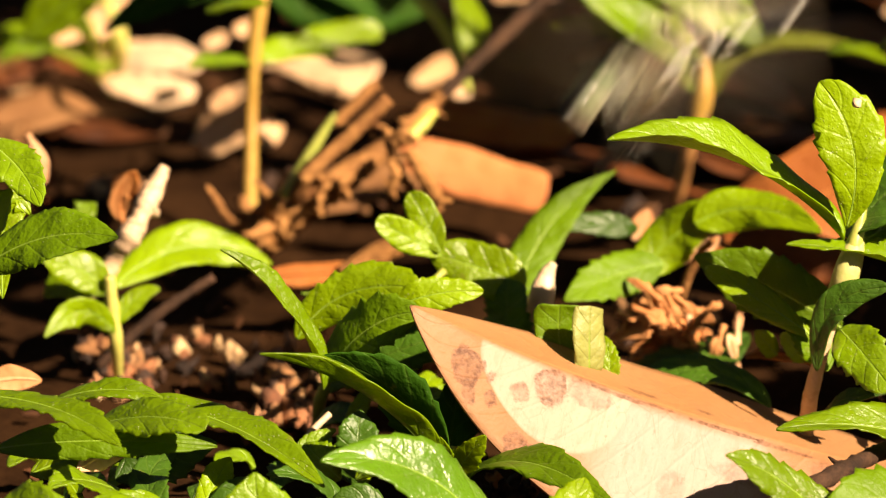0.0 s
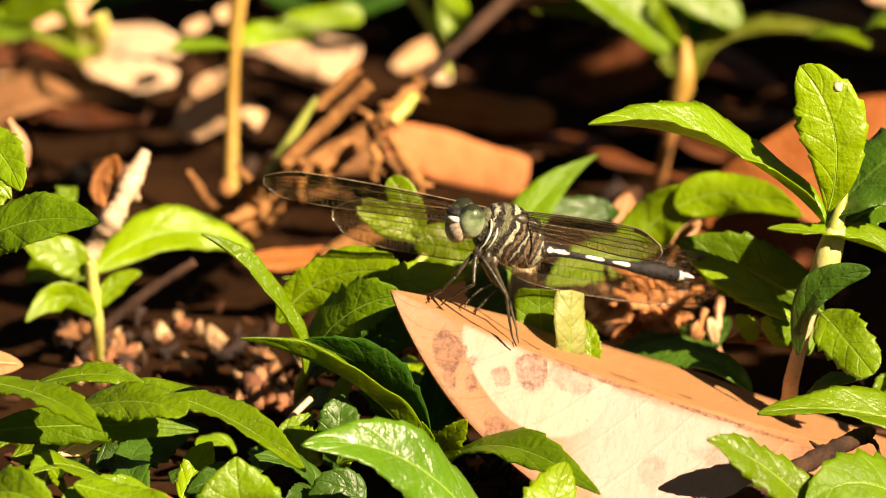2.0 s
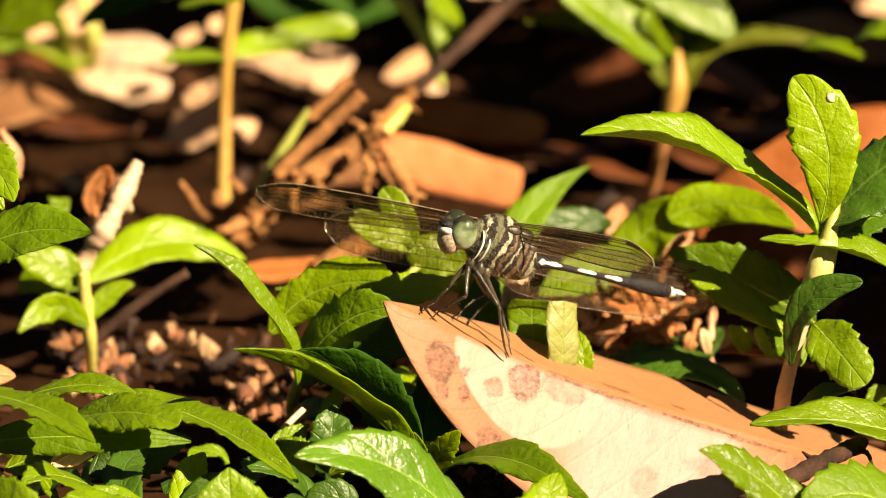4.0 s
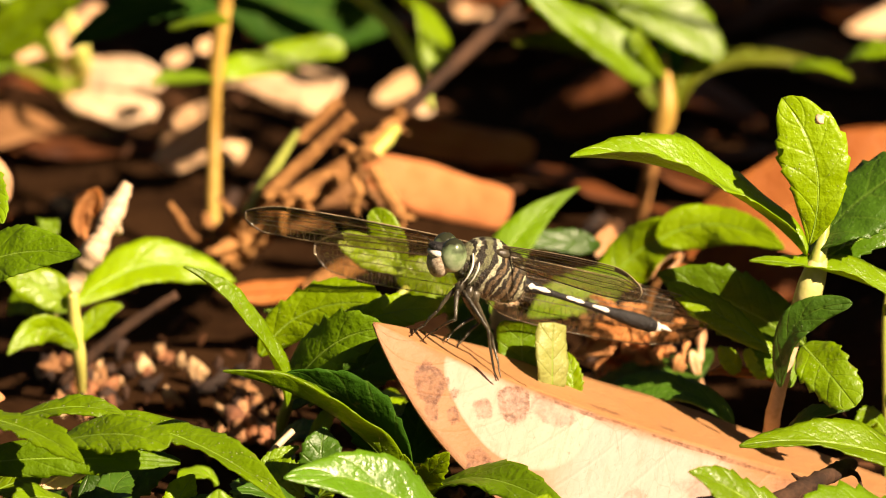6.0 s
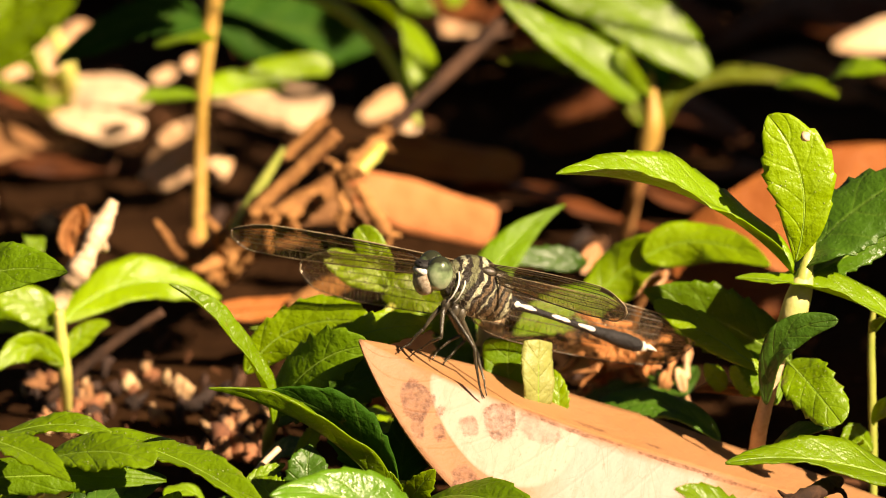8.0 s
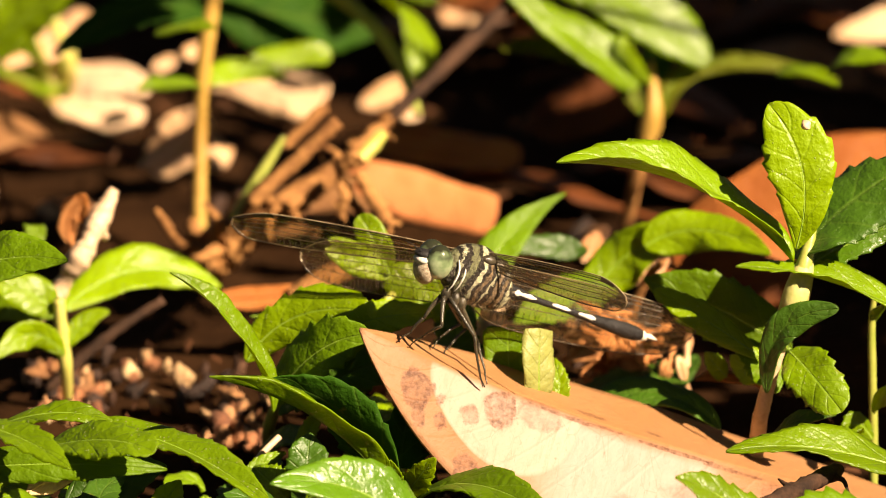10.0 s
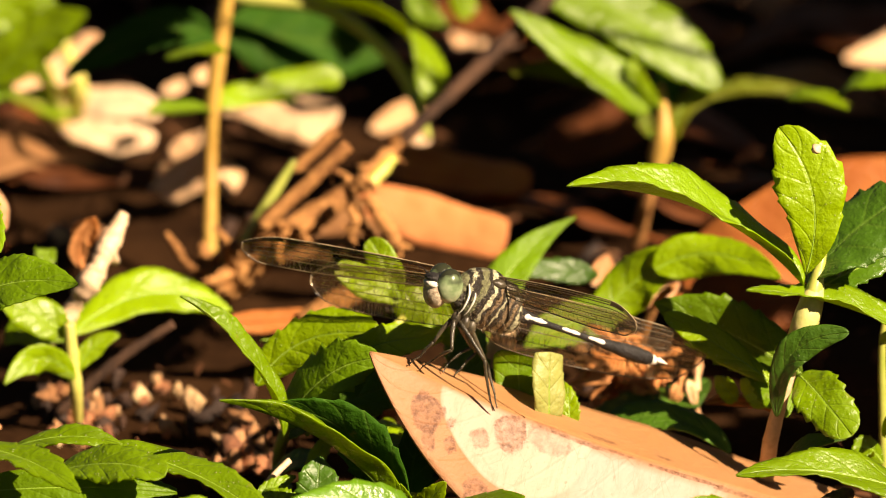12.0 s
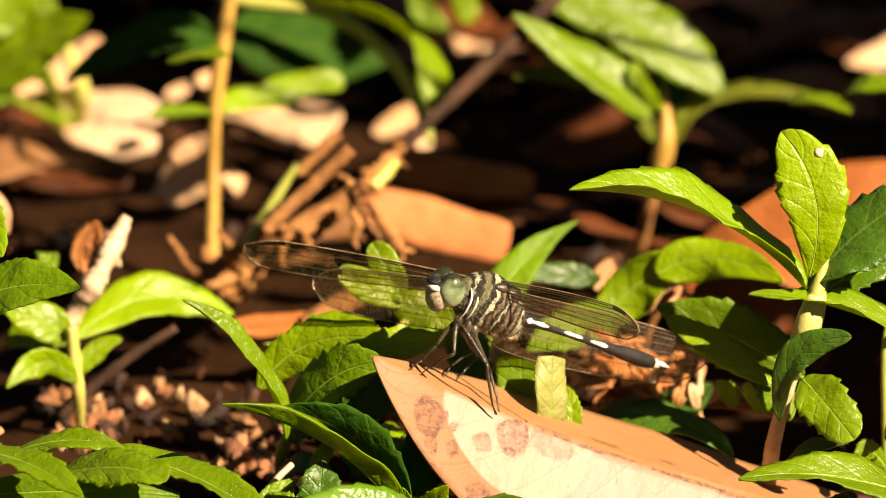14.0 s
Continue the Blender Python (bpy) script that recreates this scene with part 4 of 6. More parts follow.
twig([(-0.0113, 0.1000, 0.0296, 0.00080), (-0.0098, 0.1000, 0.0318, 0.00110), (-0.0087, 0.0990, 0.0299, 0.00060)], "broken knot on the brown twig", BARK, rough=0.3, bits=3, seed=21)
twig([(-0.0121, 0.0990, 0.0271, 0.00060), (-0.0110, 0.0980, 0.0253, 0.00090), (-0.0119, 0.0980, 0.0227, 0.00070), (-0.0112, 0.0980, 0.0213, 0.00040)], "crumpled reddish dry stem", BARK, rough=0.35, bits=4, seed=22)
twig([(-0.0091, 0.0990, 0.0291, 0.00090), (-0.0068, 0.0980, 0.0257, 0.00120), (-0.0047, 0.0980, 0.0215, 0.00130), (-0.0038, 0.0980, 0.0187, 0.00060)], "crumpled dry brown stem", BARK, rough=0.25, bits=2, seed=23)
twig([(-0.0087, 0.1040, 0.0298, 0.00110), (-0.0064, 0.1060, 0.0317, 0.00120), (-0.0047, 0.1080, 0.0331, 0.00080)], "yellow-green broken plant stub", STRAW_GREEN, rough=0.1, seed=24)

# plant at the far corner

plant = root("leafy_weed", (-0.0650, 0.2384, -0.0039), "pale weed with bright yellow-green leaves", "plant", "low plants")
stem(plant, (-0.0639, 0.2359, -0.0117, 0.00125), (-0.0626, 0.2301, 0.0029, 0.00178), (-0.0614, 0.2224, 0.0116, 0.00143), (-0.0643, 0.2249, 0.0193, 0.00089), material=STRAW_GREEN)
leaf(plant, (-0.0620, 0.2212, 0.0077), (-0.0689, 0.2116, 0.0106), (-0.0756, 0.2036, 0.0183), 0.0016, (0, -0.45, 0.9), LIME, 12)
leaf(plant, (-0.0627, 0.2221, 0.0106), (-0.0669, 0.2131, 0.0154), (-0.0726, 0.2045, 0.0211), 0.0018, (0, -0.45, 0.9), LIME, 12)
leaf(plant, (-0.0776, 0.2032, 0.0173), (-0.0689, 0.2008, 0.0259), (-0.0592, 0.1977, 0.0325), 0.0046, (0.1, -0.85, 0.5), LIME, 12)
leaf(plant, (-0.0786, 0.2063, 0.0268), (-0.0736, 0.2079, 0.0316), (-0.0691, 0.2094, 0.0364), 0.0046, (0.1, -0.85, 0.5), LIME, 12)
stem(plant, (-0.0649, 0.2251, 0.0036, 0.00116), (-0.0696, 0.2166, 0.0099, 0.00116), (-0.0753, 0.2078, 0.0151, 0.00107), material=STRAW_GREEN)
leaf(plant, (-0.0643, 0.2208, 0.0068), (-0.0683, 0.2170, 0.0111), (-0.0732, 0.2120, 0.0120), 0.0015, (0, -1, 0.15), LIME, 10)
leaf(plant, (-0.0667, 0.2128, 0.0144), (-0.0688, 0.2042, 0.0204), (-0.0726, 0.2036, 0.0184), 0.0015, (0, -1, 0.15), LIME, 10)
stem(plant, (-0.0644, 0.2252, 0.0039, 0.00098), (-0.0656, 0.2173, 0.0120, 0.00089), (-0.0669, 0.2093, 0.0197, 0.00071), material=STRAW_GREEN)
leaf(plant, (-0.0760, 0.2122, 0.0125), (-0.0790, 0.2128, 0.0144), (-0.0836, 0.2122, 0.0125), 0.0036, (0, -0.8, 0.6), LIME, 12)
leaf(plant, (-0.0826, 0.2020, 0.0135), (-0.0766, 0.2029, 0.0164), (-0.0716, 0.2028, 0.0159), 0.0025, (0, -0.45, 0.9), GREEN, 12)
leaf(plant, (-0.0656, 0.2070, 0.0287), (-0.0676, 0.2079, 0.0316), (-0.0696, 0.2091, 0.0354), 0.0021, (0, -1, 0.15), LIME, 12)

# plant with arching leaves at the back

plant = root("leafy_weed", (0.0380, 0.1660, -0.0003), "green weed with arching leaves from one pale node", "plant", "low plants")
stem(plant, (0.0373, 0.1561, 0.0017, 0.00116), (0.0385, 0.1533, 0.0093, 0.00116), (0.0400, 0.1513, 0.0161, 0.00125), (0.0405, 0.1510, 0.0182, 0.00125), material=BARK)
stem(plant, (0.0403, 0.1508, 0.0176, 0.00134), (0.0411, 0.1508, 0.0208, 0.00187), (0.0417, 0.1506, 0.0237, 0.00169), (0.0417, 0.1519, 0.0276, 0.00107), (0.0413, 0.1553, 0.0316, 0.00053), material=STRAW)
leaf(plant, (0.0397, 0.1500, 0.0239), (0.0308, 0.1500, 0.0340), (0.0152, 0.1480, 0.0362), 0.0023, (0.1, -0.75, 0.65), OLIVE_LEAF, 14, form=(0.5, 0.6))
leaf(plant, (0.0428, 0.1505, 0.0231), (0.0518, 0.1540, 0.0318), (0.0740, 0.1520, 0.0291), 0.0019, (-0.2, -0.75, 0.6), OLIVE_LEAF, 8, teeth=0.05, form=(0.3, 0.7))
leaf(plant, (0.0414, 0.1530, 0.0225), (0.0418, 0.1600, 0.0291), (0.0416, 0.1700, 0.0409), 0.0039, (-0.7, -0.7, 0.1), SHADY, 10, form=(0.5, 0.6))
leaf(plant, (0.0621, 0.1307, 0.0368), (0.0667, 0.1261, 0.0389), (0.0722, 0.1205, 0.0379), 0.0018, (0, -0.45, 0.9), LIME, 12)
leaf(plant, (0.0705, 0.1260, 0.0384), (0.0751, 0.1221, 0.0426), (0.0825, 0.1170, 0.0431), 0.0021, (0, -0.45, 0.9), GREEN, 12)
leaf(plant, (0.0177, 0.1580, 0.0515), (0.0371, 0.1540, 0.0434), (0.0513, 0.1510, 0.0323), 0.0064, (0.05, -0.6, 0.75), GREEN, 10, teeth=0.12, count=6, form=(0.5, 0.6), wave=0.06)
leaf(plant, (0.0392, 0.1480, 0.0291), (0.0297, 0.1460, 0.0378), (0.0152, 0.1460, 0.0479), 0.0045, (0.35, -0.6, 0.7), GREEN, 14, teeth=0.1, count=8)
leaf(plant, (0.0414, 0.1503, 0.0291), (0.0374, 0.1460, 0.0354), (0.0364, 0.1472, 0.0391), 0.0012, (0, -1, 0.15), LIME, 8)
leaf(plant, (-0.0024, 0.2085, 0.0335), (0.0006, 0.2073, 0.0297), (0.0046, 0.2067, 0.0278), 0.0021, (0, -1, 0.15), GREEN, 12)
leaf(plant, (0.0051, 0.2094, 0.0364), (0.0076, 0.2076, 0.0307), (0.0086, 0.2070, 0.0287), 0.0021, (0, -1, 0.15), LIME, 12)

# fallen leaves on the ground behind, sun dapples and shade put into their colours
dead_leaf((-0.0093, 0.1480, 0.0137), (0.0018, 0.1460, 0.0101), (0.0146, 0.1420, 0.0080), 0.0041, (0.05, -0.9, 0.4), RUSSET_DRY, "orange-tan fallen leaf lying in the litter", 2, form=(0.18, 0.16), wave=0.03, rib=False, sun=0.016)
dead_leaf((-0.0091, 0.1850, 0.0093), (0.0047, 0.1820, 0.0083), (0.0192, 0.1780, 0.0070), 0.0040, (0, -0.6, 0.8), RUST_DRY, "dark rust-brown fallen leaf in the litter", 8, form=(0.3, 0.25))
dead_leaf((-0.0342, 0.2300, 0.0042), (-0.0240, 0.2250, 0.0052), (-0.0162, 0.2200, 0.0042), 0.0047, (0, -0.75, 0.65), PALE_DRY, "pale fallen leaf, sunlit brightness put into its colour", 8, form=(0.95, 0.3), teeth=0.08, count=6)
dead_leaf((-0.0639, 0.2450, 0.0007), (-0.0562, 0.2410, 0.0028), (-0.0472, 0.2350, 0.0027), 0.0035, (0, -0.7, 0.7), PALE_DRY, "pale fallen leaf, sunlit brightness put into its colour", 10, form=(0.3, 0.4), teeth=0.10, count=7)
dead_leaf((-0.0646, 0.2250, 0.0031), (-0.0560, 0.2190, 0.0031), (-0.0483, 0.2140, 0.0029), 0.0032, (0, -0.7, 0.7), PALE_DRY, "pale fallen leaf, sunlit brightness put into its colour", 14, form=(0.5, 0.2), teeth=0.10, count=6)
dead_leaf((-0.0467, 0.1840, 0.0044), (-0.0413, 0.1830, 0.0082), (-0.0363, 0.1820, 0.0144), 0.0048, (0, -0.8, 0.6), PALE_DRY, "pale fallen leaf, sunlit brightness put into its colour", 6, form=(0.4, 0.4))
dead_leaf((-0.0375, 0.1986, 0.0030), (-0.0355, 0.1983, 0.0021), (-0.0323, 0.1978, 0.0006), 0.0030, (0, -0.7, 0.7), PALE_DRY, "pale fallen leaf, sunlit brightness put into its colour", 8, form=(0.3, 0.25), teeth=0.17, count=8)
dead_leaf((-0.0086, 0.2344, -0.0000), (-0.0045, 0.2350, 0.0019), (0.0001, 0.2360, 0.0048), 0.0020, (0, -0.7, 0.7), PALE_DRY, "pale fallen leaf, sunlit brightness put into its colour", 8, form=(0.3, 0.25), teeth=0.17, count=8)
dead_leaf((-0.0014, 0.2194, 0.0024), (0.0001, 0.2195, 0.0027), (0.0013, 0.2197, 0.0031), 0.0012, (0, -0.7, 0.7), PALE_DRY, "pale leaf scrap, sunlit brightness put into its colour", 8, form=(0.4, 0.4))
dead_leaf((-0.0830, 0.2288, -0.0010), (-0.0779, 0.2287, -0.0015), (-0.0738, 0.2289, -0.0008), 0.0018, (0, -0.7, 0.7), PALE_DRY, "pale leaf scrap, sunlit brightness put into its colour", 8, form=(0.4, 0.4))
dead_leaf((-0.0041, 0.3017, -0.0033), (0.0059, 0.3018, -0.0031), (0.0165, 0.3015, -0.0038), 0.0036, (0, -0.6, 0.8), PALE_DRY, "pale fallen leaf, sunlit brightness put into its colour", 8, form=(0.3, 0.25), teeth=0.17, count=8)
dead_leaf((0.0954, 0.2729, 0.0052), (0.0871, 0.2724, 0.0037), (0.0779, 0.2719, 0.0020), 0.0036, (0, -0.6, 0.8), PALE_DRY, "pale fallen leaf with a pointed tip, sunlit brightness put into its colour", 8)
dead_leaf((-0.0691, 0.2530, 0.0033), (-0.0641, 0.2540, 0.0068), (-0.0590, 0.2550, 0.0113), 0.0028, (0, -0.7, 0.7), PALE_DRY, "pale fallen leaf, sunlit brightness put into its colour", 8, form=(0.35, 0.35))
dead_leaf((-0.0733, 0.2350, 0.0071), (-0.0705, 0.2360, 0.0088), (-0.0678, 0.2370, 0.0097), 0.0016, (0, -0.7, 0.7), PALE_DRY, "pale leaf scrap, sunlit brightness put into its colour", 8, form=(0.4, 0.4))
dead_leaf((-0.0465, 0.2413, 0.0049), (-0.0445, 0.2415, 0.0056), (-0.0429, 0.2418, 0.0066), 0.0011, (0, -0.7, 0.7), PALE_DRY, "pale leaf scrap, sunlit brightness put into its colour", 8, form=(0.4, 0.4))
dead_leaf((-0.0400, 0.2036, 0.0183), (-0.0385, 0.2039, 0.0192), (-0.0365, 0.2040, 0.0197), 0.0014, (0, -0.7, 0.7), PALE_DRY, "pale leaf scrap, sunlit brightness put into its colour", 8, form=(0.4, 0.4))
dead_leaf((0.0446, 0.1120, 0.0081), (0.0632, 0.1120, 0.0183), (0.0860, 0.1140, 0.0279), 0.0095, (0.1, -0.9, 0.4), RUST_DRY, "broad rust-brown fallen leaf behind the weed", 8, form=(0.45, 0.4), sun=0.018)
dead_leaf((0.0218, 0.2050, 0.0046), (0.0314, 0.2050, 0.0088), (0.0404, 0.2050, 0.0119), 0.0060, (0, -0.7, 0.7), BROWN_DRY, "brown fallen leaf in the litter, darkened for shade", 8, form=(0.4, 0.4))
dead_leaf((0.0444, 0.0880, 0.0158), (0.0541, 0.0870, 0.0143), (0.0659, 0.0870, 0.0131), 0.0047, (-0.3, -0.9, 0.3), DIM_DRY, "rust-brown fallen leaf behind the weed, darkened for shade", 8, form=(0.4, 0.4))
dead_leaf((-0.0324, 0.0856, 0.0113), (-0.0248, 0.0858, 0.0117), (-0.0173, 0.0859, 0.0121), 0.0020, (0, -0.7, 0.7), RUST_DRY, "light brown fallen leaf in the litter", 8, form=(0.4, 0.4))
dead_leaf((0.0288, 0.0877, 0.0175), (0.0302, 0.0884, 0.0198), (0.0309, 0.0891, 0.0220), 0.0016, (0, -1, 0.15), PINK_DRY, "pinkish dry leaf scrap", 10)
dead_leaf((0.0369, 0.0722, 0.0185), (0.0402, 0.0728, 0.0203), (0.0425, 0.0734, 0.0221), 0.0009, (0, -1, 0.15), PINK_DRY, "pinkish dry leaf scrap", 10)
dead_leaf((0.0251, 0.0541, 0.0113), (0.0277, 0.0495, 0.0134), (0.0304, 0.0446, 0.0144), 0.0021, (0, -0.8, 0.6), TAN_DRY, "crumpled dry brown leaf fragment in a clump", 20)
dead_leaf((0.0304, 0.0561, 0.0174), (0.0310, 0.0508, 0.0173), (0.0315, 0.0452, 0.0163), 0.0019, (0, -0.8, 0.6), TAN_DRY, "crumpled dry brown leaf fragment in a clump", 20)
dead_leaf((0.0371, 0.0550, 0.0140), (0.0347, 0.0499, 0.0147), (0.0322, 0.0446, 0.0144), 0.0021, (0, -0.8, 0.6), TAN_DRY, "crumpled dry brown leaf fragment in a clump", 20)
dead_leaf((0.0397, 0.0532, 0.0085), (0.0379, 0.0491, 0.0121), (0.0361, 0.0447, 0.0146), 0.0019, (0, -0.8, 0.6), TAN_DRY, "crumpled dry brown leaf fragment in a clump", 20)
dead_leaf((0.0305, 0.0523, 0.0059), (0.0319, 0.0487, 0.0108), (0.0333, 0.0446, 0.0145), 0.0017, (0, -0.8, 0.6), TAN_DRY, "crumpled dry brown leaf fragment in a clump", 20)
dead_leaf((0.0376, 0.0549, 0.0139), (0.0393, 0.0502, 0.0156), (0.0409, 0.0452, 0.0162), 0.0014, (0, -0.8, 0.6), TAN_DRY, "crumpled dry brown leaf fragment in a clump", 20)
dead_leaf((0.0351, 0.0542, 0.0117), (0.0351, 0.0488, 0.0112), (0.0352, 0.0430, 0.0096), 0.0019, (0, -0.8, 0.6), TAN_DRY, "crumpled dry brown leaf fragment in a clump", 20)

# crumpled shreds round the dry clump behind the wings
rng = np.random.RandomState(44)
for i in range(46):
    x, z = rng.normal(0, 0.0040), rng.normal(0, 0.0030)
    c = vec((0.0324 + x, 0.0490 + rng.uniform(-0.003, 0.006), 0.0130 + z))
    d = unit(vec((rng.normal(), rng.normal() * 0.6, rng.normal()))) * rng.uniform(0.0012, 0.0028)
    dead_leaf(c - d, c + vec((0, -0.0008, 0.0005)), c + d, rng.uniform(0.0005, 0.0012), (rng.uniform(-0.6, 0.6), -0.8, 0.5), rng.choice(np.array([TAN_DRY, TAN_DRY, PINK_DRY, TAN_DRY], object)), "crumpled dry brown leaf shred in a clump", 24.0, group="dry clump", n=12, m=2)

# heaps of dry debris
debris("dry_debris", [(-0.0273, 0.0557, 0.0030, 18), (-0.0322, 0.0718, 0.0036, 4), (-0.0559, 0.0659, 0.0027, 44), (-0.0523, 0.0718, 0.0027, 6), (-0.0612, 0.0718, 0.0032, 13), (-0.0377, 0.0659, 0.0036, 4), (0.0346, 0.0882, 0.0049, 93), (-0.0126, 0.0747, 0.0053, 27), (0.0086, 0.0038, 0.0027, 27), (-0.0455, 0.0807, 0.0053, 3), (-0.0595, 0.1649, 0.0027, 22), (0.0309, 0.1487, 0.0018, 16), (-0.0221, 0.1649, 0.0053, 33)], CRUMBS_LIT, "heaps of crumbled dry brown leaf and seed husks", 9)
HUSKS = [(-0.0603, 0.0752, 0.0012, 3), (-0.0546, 0.0737, 0.0014, 7), (-0.0561, 0.0620, 0.0019, 14), (-0.0540, 0.0547, 0.0012, 5), (-0.0467, 0.0776, 0.0004, 2), (-0.0416, 0.0599, 0.0006, 2), (-0.0337, 0.0591, 0.0009, 2), (-0.0290, 0.0547, 0.0014, 6), (-0.0256, 0.0403, 0.0012, 6), (-0.0324, 0.0361, 0.0009, 4), (-0.0302, 0.0432, 0.0014, 7), (-0.0194, 0.0664, 0.0012, 4), (-0.0138, 0.0605, 0.0014, 6), (-0.0110, 0.0693, 0.0012, 5), (-0.0441, 0.0842, 0.0005, 2), (-0.0600, 0.0547, 0.0012, 4)]
SUN_GAPS.extend((x, y, 0.003, 0.008) for x, y, r, k in HUSKS)
debris("dry_husks", HUSKS, HUSK_SKIN, "pale tan dry husks and lumps on the soil", 31, (0.0009, 0.0021))
bud = root("dry_bud", (0.0614, -0.0031, 0.0682), "tiny pinkish dry bud stuck to the upright green leaf", "bud")
under("husk", mesh_of("husk", *tube([(0, 0, 0, 0.0004), (0.0004, -0.0003, 0.0006, 0.0009), (0.001, -0.0004, 0.0011, 0.0003)], 8, 4, 0.15), PINK_STALK), bud)

# low ground cover between the plants

plant = root("ground_cover", (-0.0520, -0.0143, -0.0050), "patch of small green ground-cover leaves", "plant", "low plants")
leaf(plant, (-0.0562, -0.0445, 0.0064), (-0.0569, -0.0472, 0.0109), (-0.0576, -0.0507, 0.0130), 0.0015, (0.3993028313300633, -0.55, 0.75), GREEN, 16)
leaf(plant, (-0.0426, 0.0183, 0.0046), (-0.0459, 0.0147, 0.0064), (-0.0491, 0.0103, 0.0057), 0.0022, (-0.07785298770925031, -0.55, 0.75), DEEP, 16)
leaf(plant, (-0.0543, 0.0164, 0.0054), (-0.0585, 0.0128, 0.0073), (-0.0626, 0.0084, 0.0065), 0.0017, (-0.3090152581753601, -0.55, 0.75), LIME, 16)
leaf(plant, (-0.0685, -0.0323, 0.0049), (-0.0669, -0.0351, 0.0093), (-0.0653, -0.0387, 0.0113), 0.0013, (-0.21246464436471124, -0.55, 0.75), GREEN, 16)
leaf(plant, (-0.0351, -0.0162, 0.0028), (-0.0378, -0.0191, 0.0067), (-0.0404, -0.0228, 0.0081), 0.0013, (0.3568411471692612, -0.55, 0.75), DEEP, 16)
leaf(plant, (-0.0188, 0.0149, 0.0027), (-0.0230, 0.0116, 0.0053), (-0.0271, 0.0074, 0.0054), 0.0017, (0.04585604880271388, -0.55, 0.75), DEEP, 16)
leaf(plant, (-0.0626, -0.0328, 0.0051), (-0.0641, -0.0353, 0.0103), (-0.0656, -0.0386, 0.0130), 0.0023, (0.27479437288422526, -0.55, 0.75), DEEP, 16)
leaf(plant, (-0.0277, -0.0003, 0.0067), (-0.0286, -0.0041, 0.0078), (-0.0295, -0.0088, 0.0063), 0.0021, (0.2853776067937447, -0.55, 0.75), DEEP, 16)
leaf(plant, (-0.0571, -0.0004, 0.0071), (-0.0589, -0.0040, 0.0089), (-0.0607, -0.0084, 0.0081), 0.0017, (-0.0984591585495882, -0.55, 0.75), DEEP, 16)
leaf(plant, (-0.0594, -0.0092, 0.0034), (-0.0620, -0.0117, 0.0088), (-0.0646, -0.0150, 0.0115), 0.0015, (0.21317979193136372, -0.55, 0.75), LIME, 16)
leaf(plant, (-0.0679, -0.0315, 0.0044), (-0.0655, -0.0341, 0.0093), (-0.0632, -0.0375, 0.0117), 0.0022, (-0.28876927846609973, -0.55, 0.75), DEEP, 16)
leaf(plant, (-0.0412, -0.0046, 0.0054), (-0.0419, -0.0083, 0.0072), (-0.0425, -0.0127, 0.0064), 0.0013, (-0.314781273816347, -0.55, 0.75), DEEP, 16)
leaf(plant, (-0.0331, 0.0153, 0.0019), (-0.0362, 0.0121, 0.0050), (-0.0394, 0.0081, 0.0055), 0.0019, (-0.24825612296496527, -0.55, 0.75), GREEN, 16)
leaf(plant, (-0.0482, -0.0247, 0.0083), (-0.0491, -0.0285, 0.0098), (-0.0501, -0.0330, 0.0089), 0.0016, (0.11667718789385817, -0.55, 0.75), DEEP, 16)
leaf(plant, (-0.0630, -0.0399, 0.0073), (-0.0583, -0.0429, 0.0110), (-0.0536, -0.0467, 0.0121), 0.0023, (0.0640063117264077, -0.55, 0.75), GREEN, 16)
leaf(plant, (-0.0510, -0.0107, 0.0074), (-0.0498, -0.0144, 0.0091), (-0.0486, -0.0189, 0.0082), 0.0021, (0.2321683773667781, -0.55, 0.75), DEEP, 16)
leaf(plant, (-0.0686, -0.0163, 0.0064), (-0.0657, -0.0199, 0.0082), (-0.0628, -0.0243, 0.0076), 0.0020, (0.1723915215046834, -0.55, 0.75), DEEP, 16)
leaf(plant, (-0.0354, -0.0311, 0.0063), (-0.0325, -0.0345, 0.0091), (-0.0297, -0.0386, 0.0093), 0.0014, (-0.23102752134119867, -0.55, 0.75), GREEN, 16)
leaf(plant, (-0.0195, -0.0230, 0.0083), (-0.0220, -0.0267, 0.0101), (-0.0245, -0.0311, 0.0093), 0.0013, (0.3742284461794303, -0.55, 0.75), DEEP, 16)
leaf(plant, (-0.0377, -0.0266, 0.0085), (-0.0371, -0.0305, 0.0097), (-0.0365, -0.0351, 0.0084), 0.0020, (0.11781737921342494, -0.55, 0.75), GREEN, 16)
leaf(plant, (-0.0516, -0.0026, 0.0078), (-0.0536, -0.0065, 0.0088), (-0.0557, -0.0112, 0.0072), 0.0017, (0.10587254939329238, -0.55, 0.75), GREEN, 16)
leaf(plant, (-0.0381, -0.0424, 0.0060), (-0.0335, -0.0454, 0.0100), (-0.0289, -0.0491, 0.0115), 0.0018, (0.10008972186598009, -0.55, 0.75), LIME, 16)
leaf(plant, (-0.0180, 0.0060, 0.0043), (-0.0167, 0.0022, 0.0058), (-0.0154, -0.0023, 0.0047), 0.0023, (0.277644335738751, -0.55, 0.75), LIME, 16)
leaf(plant, (-0.0637, -0.0064, 0.0038), (-0.0599, -0.0093, 0.0079), (-0.0561, -0.0130, 0.0095), 0.0020, (-0.11537138926433238, -0.55, 0.75), DEEP, 16)
leaf(plant, (-0.0329, -0.0259, 0.0047), (-0.0311, -0.0285, 0.0096), (-0.0292, -0.0320, 0.0120), 0.0013, (-0.26924216706378823, -0.55, 0.75), DEEP, 16)
